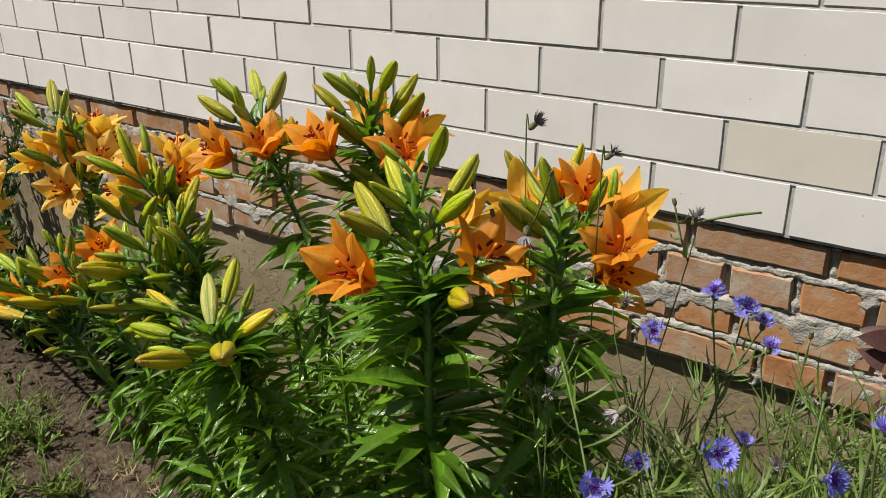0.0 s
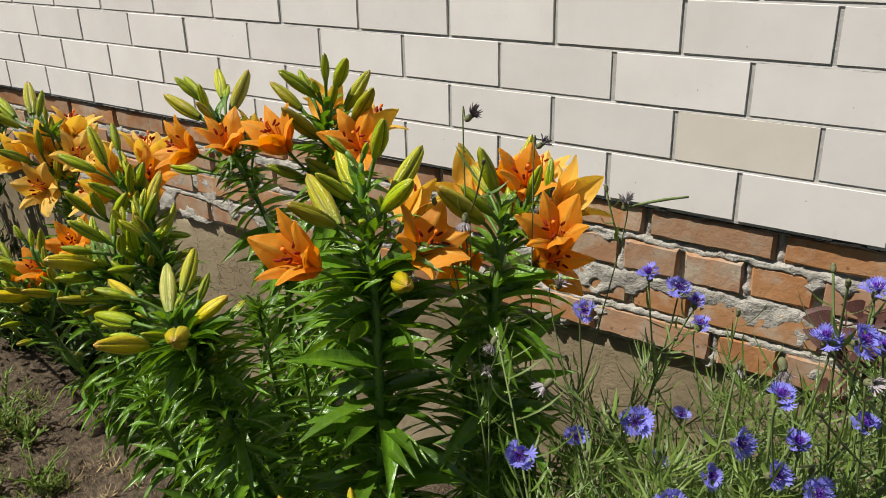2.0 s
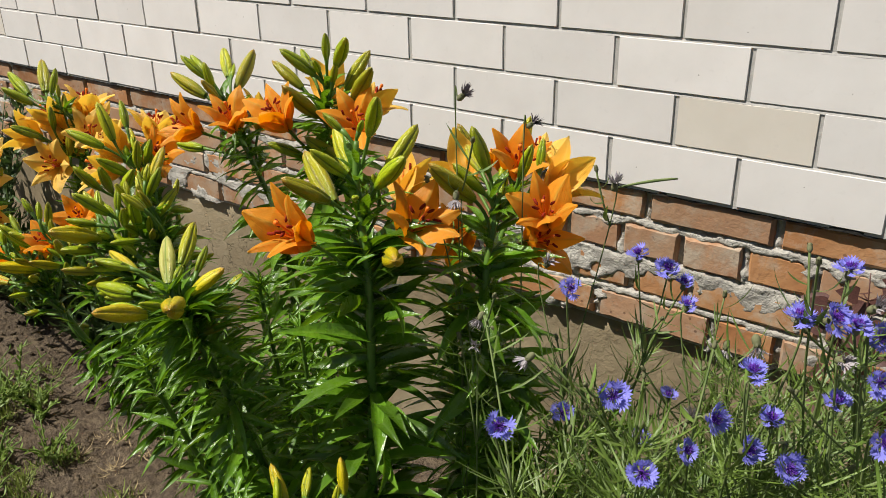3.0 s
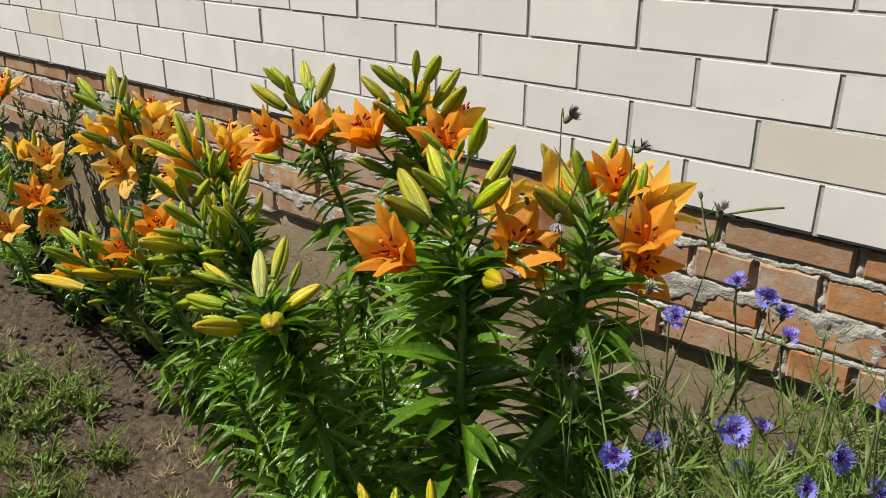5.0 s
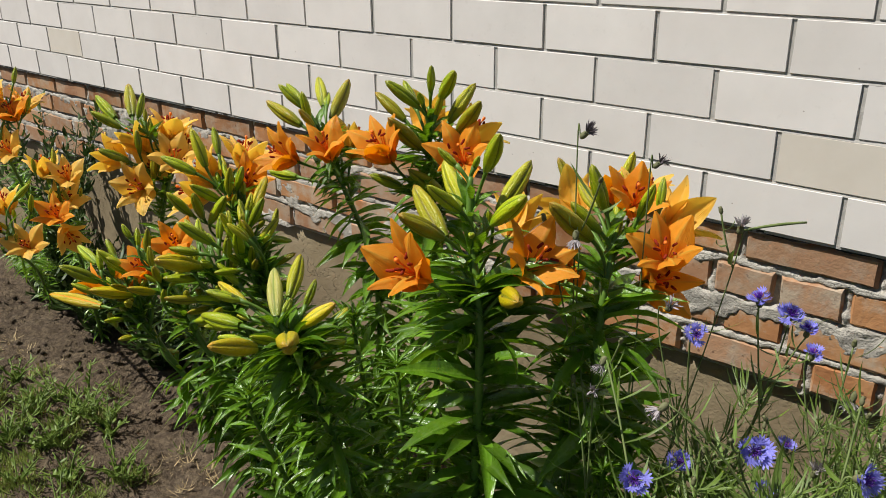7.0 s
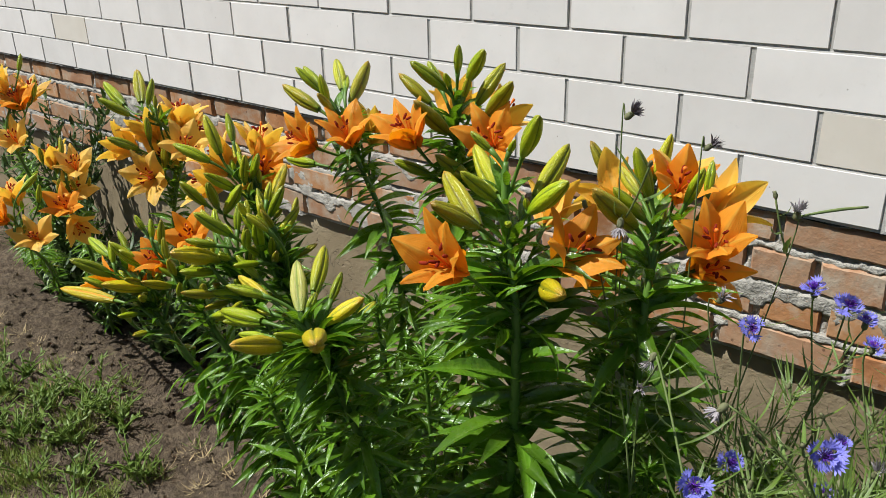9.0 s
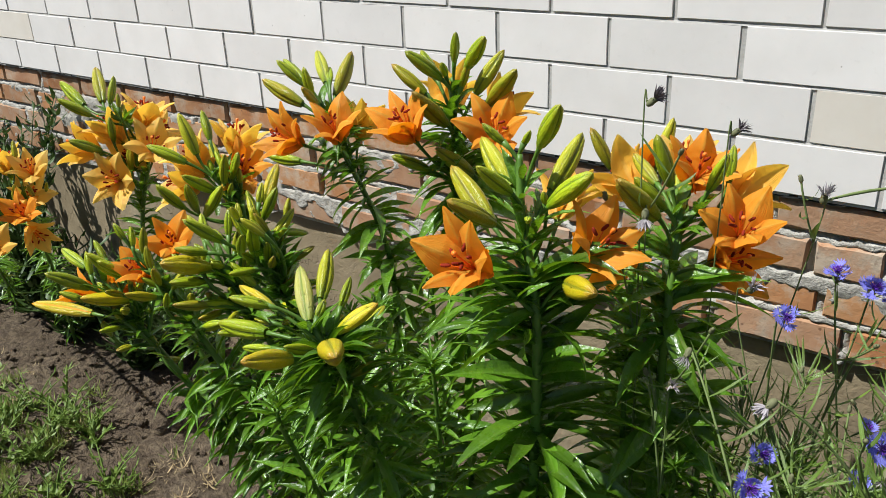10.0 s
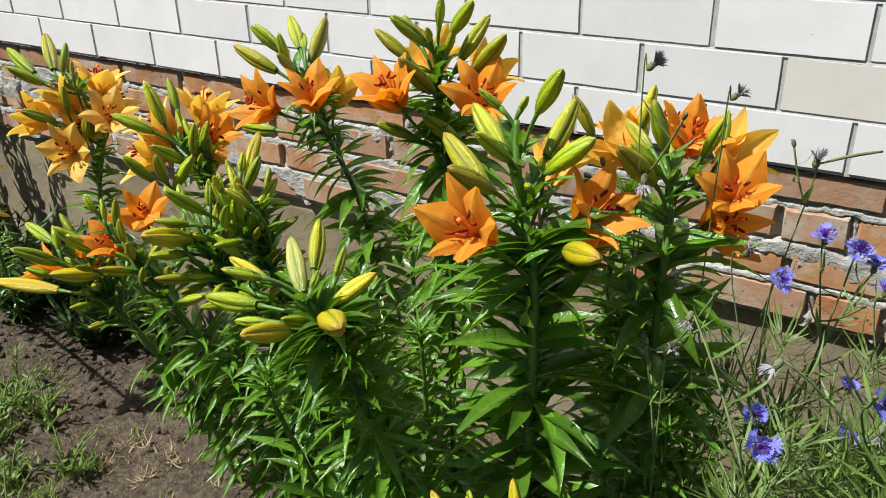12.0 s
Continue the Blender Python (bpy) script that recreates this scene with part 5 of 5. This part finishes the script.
# ---- weeds and grass on the soil ----
def weed(root, height, seed, label, ln=0.05, wd=0.016, stems=3, step=0.05, spread=0.25, mat=None):
    r = random.Random(seed)
    plant = new("weed_plant", None)
    plant.location = (*root, 0)
    b, lv = Build(), Build()
    for k in range(stems):
        a = r.uniform(0, 6.28)
        end = Vector((math.cos(a) * spread * height, math.sin(a) * spread * height, height * r.uniform(0.75, 1)))
        pts = bezier((0, 0, -0.02), (end.x * 0.3, end.y * 0.3, end.z * 0.6), end, 10)
        b.tube(pts, [0.0035 * (1 - 0.06 * i) for i in range(11)], 5)
        narrow_leaves(lv, pts, r, step, ln, wd, 0.08, 1.0)
    part("stem", b.mesh("stem", [mat or WEED]), plant)
    part("leaves", lv.mesh("leaves", [mat or WEED]), plant)["kind"] = "stuff"
    return tagged(plant, label, "weed", "weeds on the soil")


weed((-2.75, -0.2), 0.86, 1, "tall bushy weed with small grey-green leaves by the wall", 0.06, 0.02, 12, 0.02, 0.26, WEED_DARK)
weed((-2.95, -0.12), 0.7, 2, "tall bushy weed with small grey-green leaves by the wall", 0.06, 0.02, 11, 0.022, 0.3, WEED_DARK)
for k, (x, y, h) in enumerate(((-2.3, -0.12, 0.28), (-2.12, -0.1, 0.25), (-2.45, -0.16, 0.3), (-2.0, -0.14, 0.2), (-2.6, -0.2, 0.3), (-1.85, -0.12, 0.2), (-2.45, -0.24, 0.22), (-2.78, -0.22, 0.34), (-2.05, -0.24, 0.16), (-2.98, -0.24, 0.36))):
    weed((x, y), h, 20 + k, "low dark weed with narrow leaves at the plinth", 0.085, 0.017, 9, 0.07, 0.6, WEED_DARK)
for k, (x, y, h) in enumerate(((-2.12, -0.58, 0.1), (-2.02, -0.53, 0.12), (-2.1, -0.66, 0.08), (-1.96, -0.62, 0.09), (-2.5, -0.62, 0.1), (-1.55, -0.64, 0.05), (-2.3, -0.75, 0.08), (-2.0, -0.8, 0.08), (-1.85, -0.7, 0.07), (-1.78, -0.86, 0.08), (-2.2, -0.9, 0.08))):
    weed((x, y), h, 40 + k, "small green weed on bare soil", 0.035, 0.007, 6, 0.14, 0.9)


wr = random.Random(12)
for k in range(34):
    x, below = wr.uniform(-2.5, -1.5), wr.uniform(0.0, 0.4)
    y = -0.47 - 0.42 * (x + 2.0) * (1 if x > -2.0 else -0.9) - below
    weed((x, y), wr.uniform(0.05, 0.1), 200 + k, "small leafy green weed in thin grass", 0.028, 0.008, 8, 0.1, 1.0)


def tuft_field(name, mat, count, seed, zone, hmin, hmax, label, cat, flat=0.5):
    r, b = random.Random(seed), Build()
    made = 0
    while made < count:
        x, y, keep = zone(r)
        if noise.noise(Vector((x * 5, y * 5, 3))) + 1.4 * noise.noise(Vector((x * 13, y * 13, 1))) < r.uniform(0.15, 0.3) - keep:
            continue
        z = soil_height(x, y)
        for q in range(r.randrange(6, 16)):
            a = r.uniform(0, 6.28)
            d = Vector((math.cos(a), math.sin(a), r.uniform(0.15, 1.0) / flat * 0.5))
            b.blade((x + r.gauss(0, 0.007), y + r.gauss(0, 0.007), z - 0.004), d, d.cross(Vector((0, 0, 1))), r.uniform(hmin, hmax), r.uniform(0.0016, 0.0042), r.uniform(0.3, 1.9), 0, 4)
        made += 1
    ob = new(name, b.mesh(name, [mat]))
    return tagged(ob, label, cat, kind="stuff")


def lawn_zone(r):
    x, y = r.uniform(-2.75, -1.25), r.uniform(-1.15, -0.42)
    edge = -0.5 - 0.42 * (x + 2.0) * (1 if x > -2.0 else -0.9) - y
    return x, y, max(-0.9, min(0.3, edge * 3.0))


tuft_field("grass", GRASS, 900, 5, lawn_zone, 0.018, 0.06, "green grass and seedlings thinning out over bare soil", "grass")
tuft_field("dry_grass", STRAW, 420, 6, lambda r: (r.uniform(-3.3, -1.1), r.uniform(-1.6, -0.45), 0.0), 0.02, 0.06, "dry straw bits lying on the soil", "straw", 2.5)


def clods():
    """Crumbs of earth on the bed."""
    r, b = random.Random(3), Build()
    for k in range(1100):
        x, y = r.uniform(-3.2, -0.9), r.uniform(-1.2, -0.05)
        s_ = 0.003 + 0.013 * r.random() ** 3
        z = soil_height(x, y) + s_ * 0.3
        b.add([(x + q[0] * s_ * r.uniform(0.7, 1.3), y + q[1] * s_ * r.uniform(0.7, 1.3), z + q[2] * s_ * r.uniform(0.5, 1)) for q in BEAD_V], BEAD_F)
    return tagged(new("soil_clods", b.mesh("soil_clods", [SOIL], False)), "small crumbs and clods of dry earth", "soil", kind="stuff")


clods()

# ---- bricks of the wall ----
def brick_mesh(name, l, h, d, mat, chip, seed, bev=0.003, nx=8):
    """A brick with its face at y=0, bevelled and slightly knocked about."""
    r = random.Random(seed)
    v, f = [], []
    rows = [(d, 0.0), (bev, 0.0), (0.0, bev), (0.0, h * 0.5), (0.0, h - bev), (bev, h), (d, h)]
    for i in range(nx + 1):
        x = l * i / nx
        end = i in (0, nx)
        for y, z in rows:
            yy, xx, zz = y, x, z
            if end and y < d:
                xx = x + (bev if i == 0 else -bev) * (1 if y == 0 else 0.3)
            if y < d:
                zz += r.uniform(-1, 1) * chip * 0.35 * (1 if z in (0.0, h) or z in (bev, h - bev) else 0)
                xx += r.uniform(-1, 1) * chip * (0.5 if end else 0)
                yy += abs(r.gauss(0, 1)) * chip * (0.3 if z in (0.0, h) else 0.06)
                if r.random() < chip * 30 and z in (0.0, h):
                    yy += r.uniform(0, 1) * chip * 1.6
            v.append((xx, yy, zz))
    k = len(rows)
    for i in range(nx):
        for j in range(k - 1):
            a = i * k + j
            f.append((a, a + k, a + k + 1, a + 1))
    f.append(tuple(range(k)))
    f.append(tuple(nx * k + j for j in range(k))[::-1])
    return mesh_of(name, v, f, [mat], None, False)


WL, WH = 0.2515, 0.0935
white_set = [brick_mesh("white_brick", WL, WH, 0.1, WHITE, 0.0009, s, 0.0009, 14) for s in range(8)]
tan_set = [brick_mesh("white_brick", WL, WH, 0.1, TAN, 0.0009, 9 + s, 0.0008) for s in range(2)]
half_white = [brick_mesh("white_brick", WL - 0.13, WH, 0.1, WHITE, 0.0009, 30 + s, 0.0009) for s in range(2)]
for row in range(9):
    z = 0.8867 + 0.1 * row
    off = 0.0 if row % 2 == 0 else 0.13
    ends = [(X0 + 0.0043, half_white), (X1 - 0.13 + 0.0043, half_white)] if row % 2 else []
    full = [(c * 0.26 + off + 0.0043, tan_set if (row, c) in ((1, -1), (1, -12)) else white_set) for c in range(-20, 6 - row % 2)]
    for x, kind in full + ends:
        part("brick", rng.choice(kind), wall, pose(x + rng.uniform(-0.0012, 0.0012), rng.uniform(-0.001, 0.001), z + rng.uniform(-0.0008, 0.0008), 0, rng.uniform(-0.15, 0.15)))

red_set = {h: [brick_mesh("red_brick", 0.247, h, 0.1, RED, 0.0042, 40 + s, 0.006) for s in range(6)] for h in (0.068, 0.066, 0.058)}
half_set = {h: [brick_mesh("red_brick", 0.119, h, 0.1, RED, 0.0042, 70 + s, 0.006) for s in range(4)] for h in (0.068, 0.066, 0.058)}
for (rz, rh), sh, row in zip(RED_ROWS, RED_SHIFT, range(4)):
    for c in range(-20, 6):
        x = sh + c * 0.26 + 0.0065
        if x + 0.25 > X1 or x < X0:
            continue
        if (row == 2 and c > -4) or rng.random() < 0.18:
            for q in (0, 0.13):
                part("brick", rng.choice(half_set[rh]), wall, pose(x + q, RED_IN + rng.uniform(-0.004, 0.003), rz + rng.uniform(-0.002, 0.002), 0, rng.uniform(-0.9, 0.9)))
        else:
            part("brick", rng.choice(red_set[rh]), wall, pose(x, RED_IN + rng.uniform(-0.004, 0.003), rz + rng.uniform(-0.002, 0.002), 0, rng.uniform(-0.7, 0.7)))
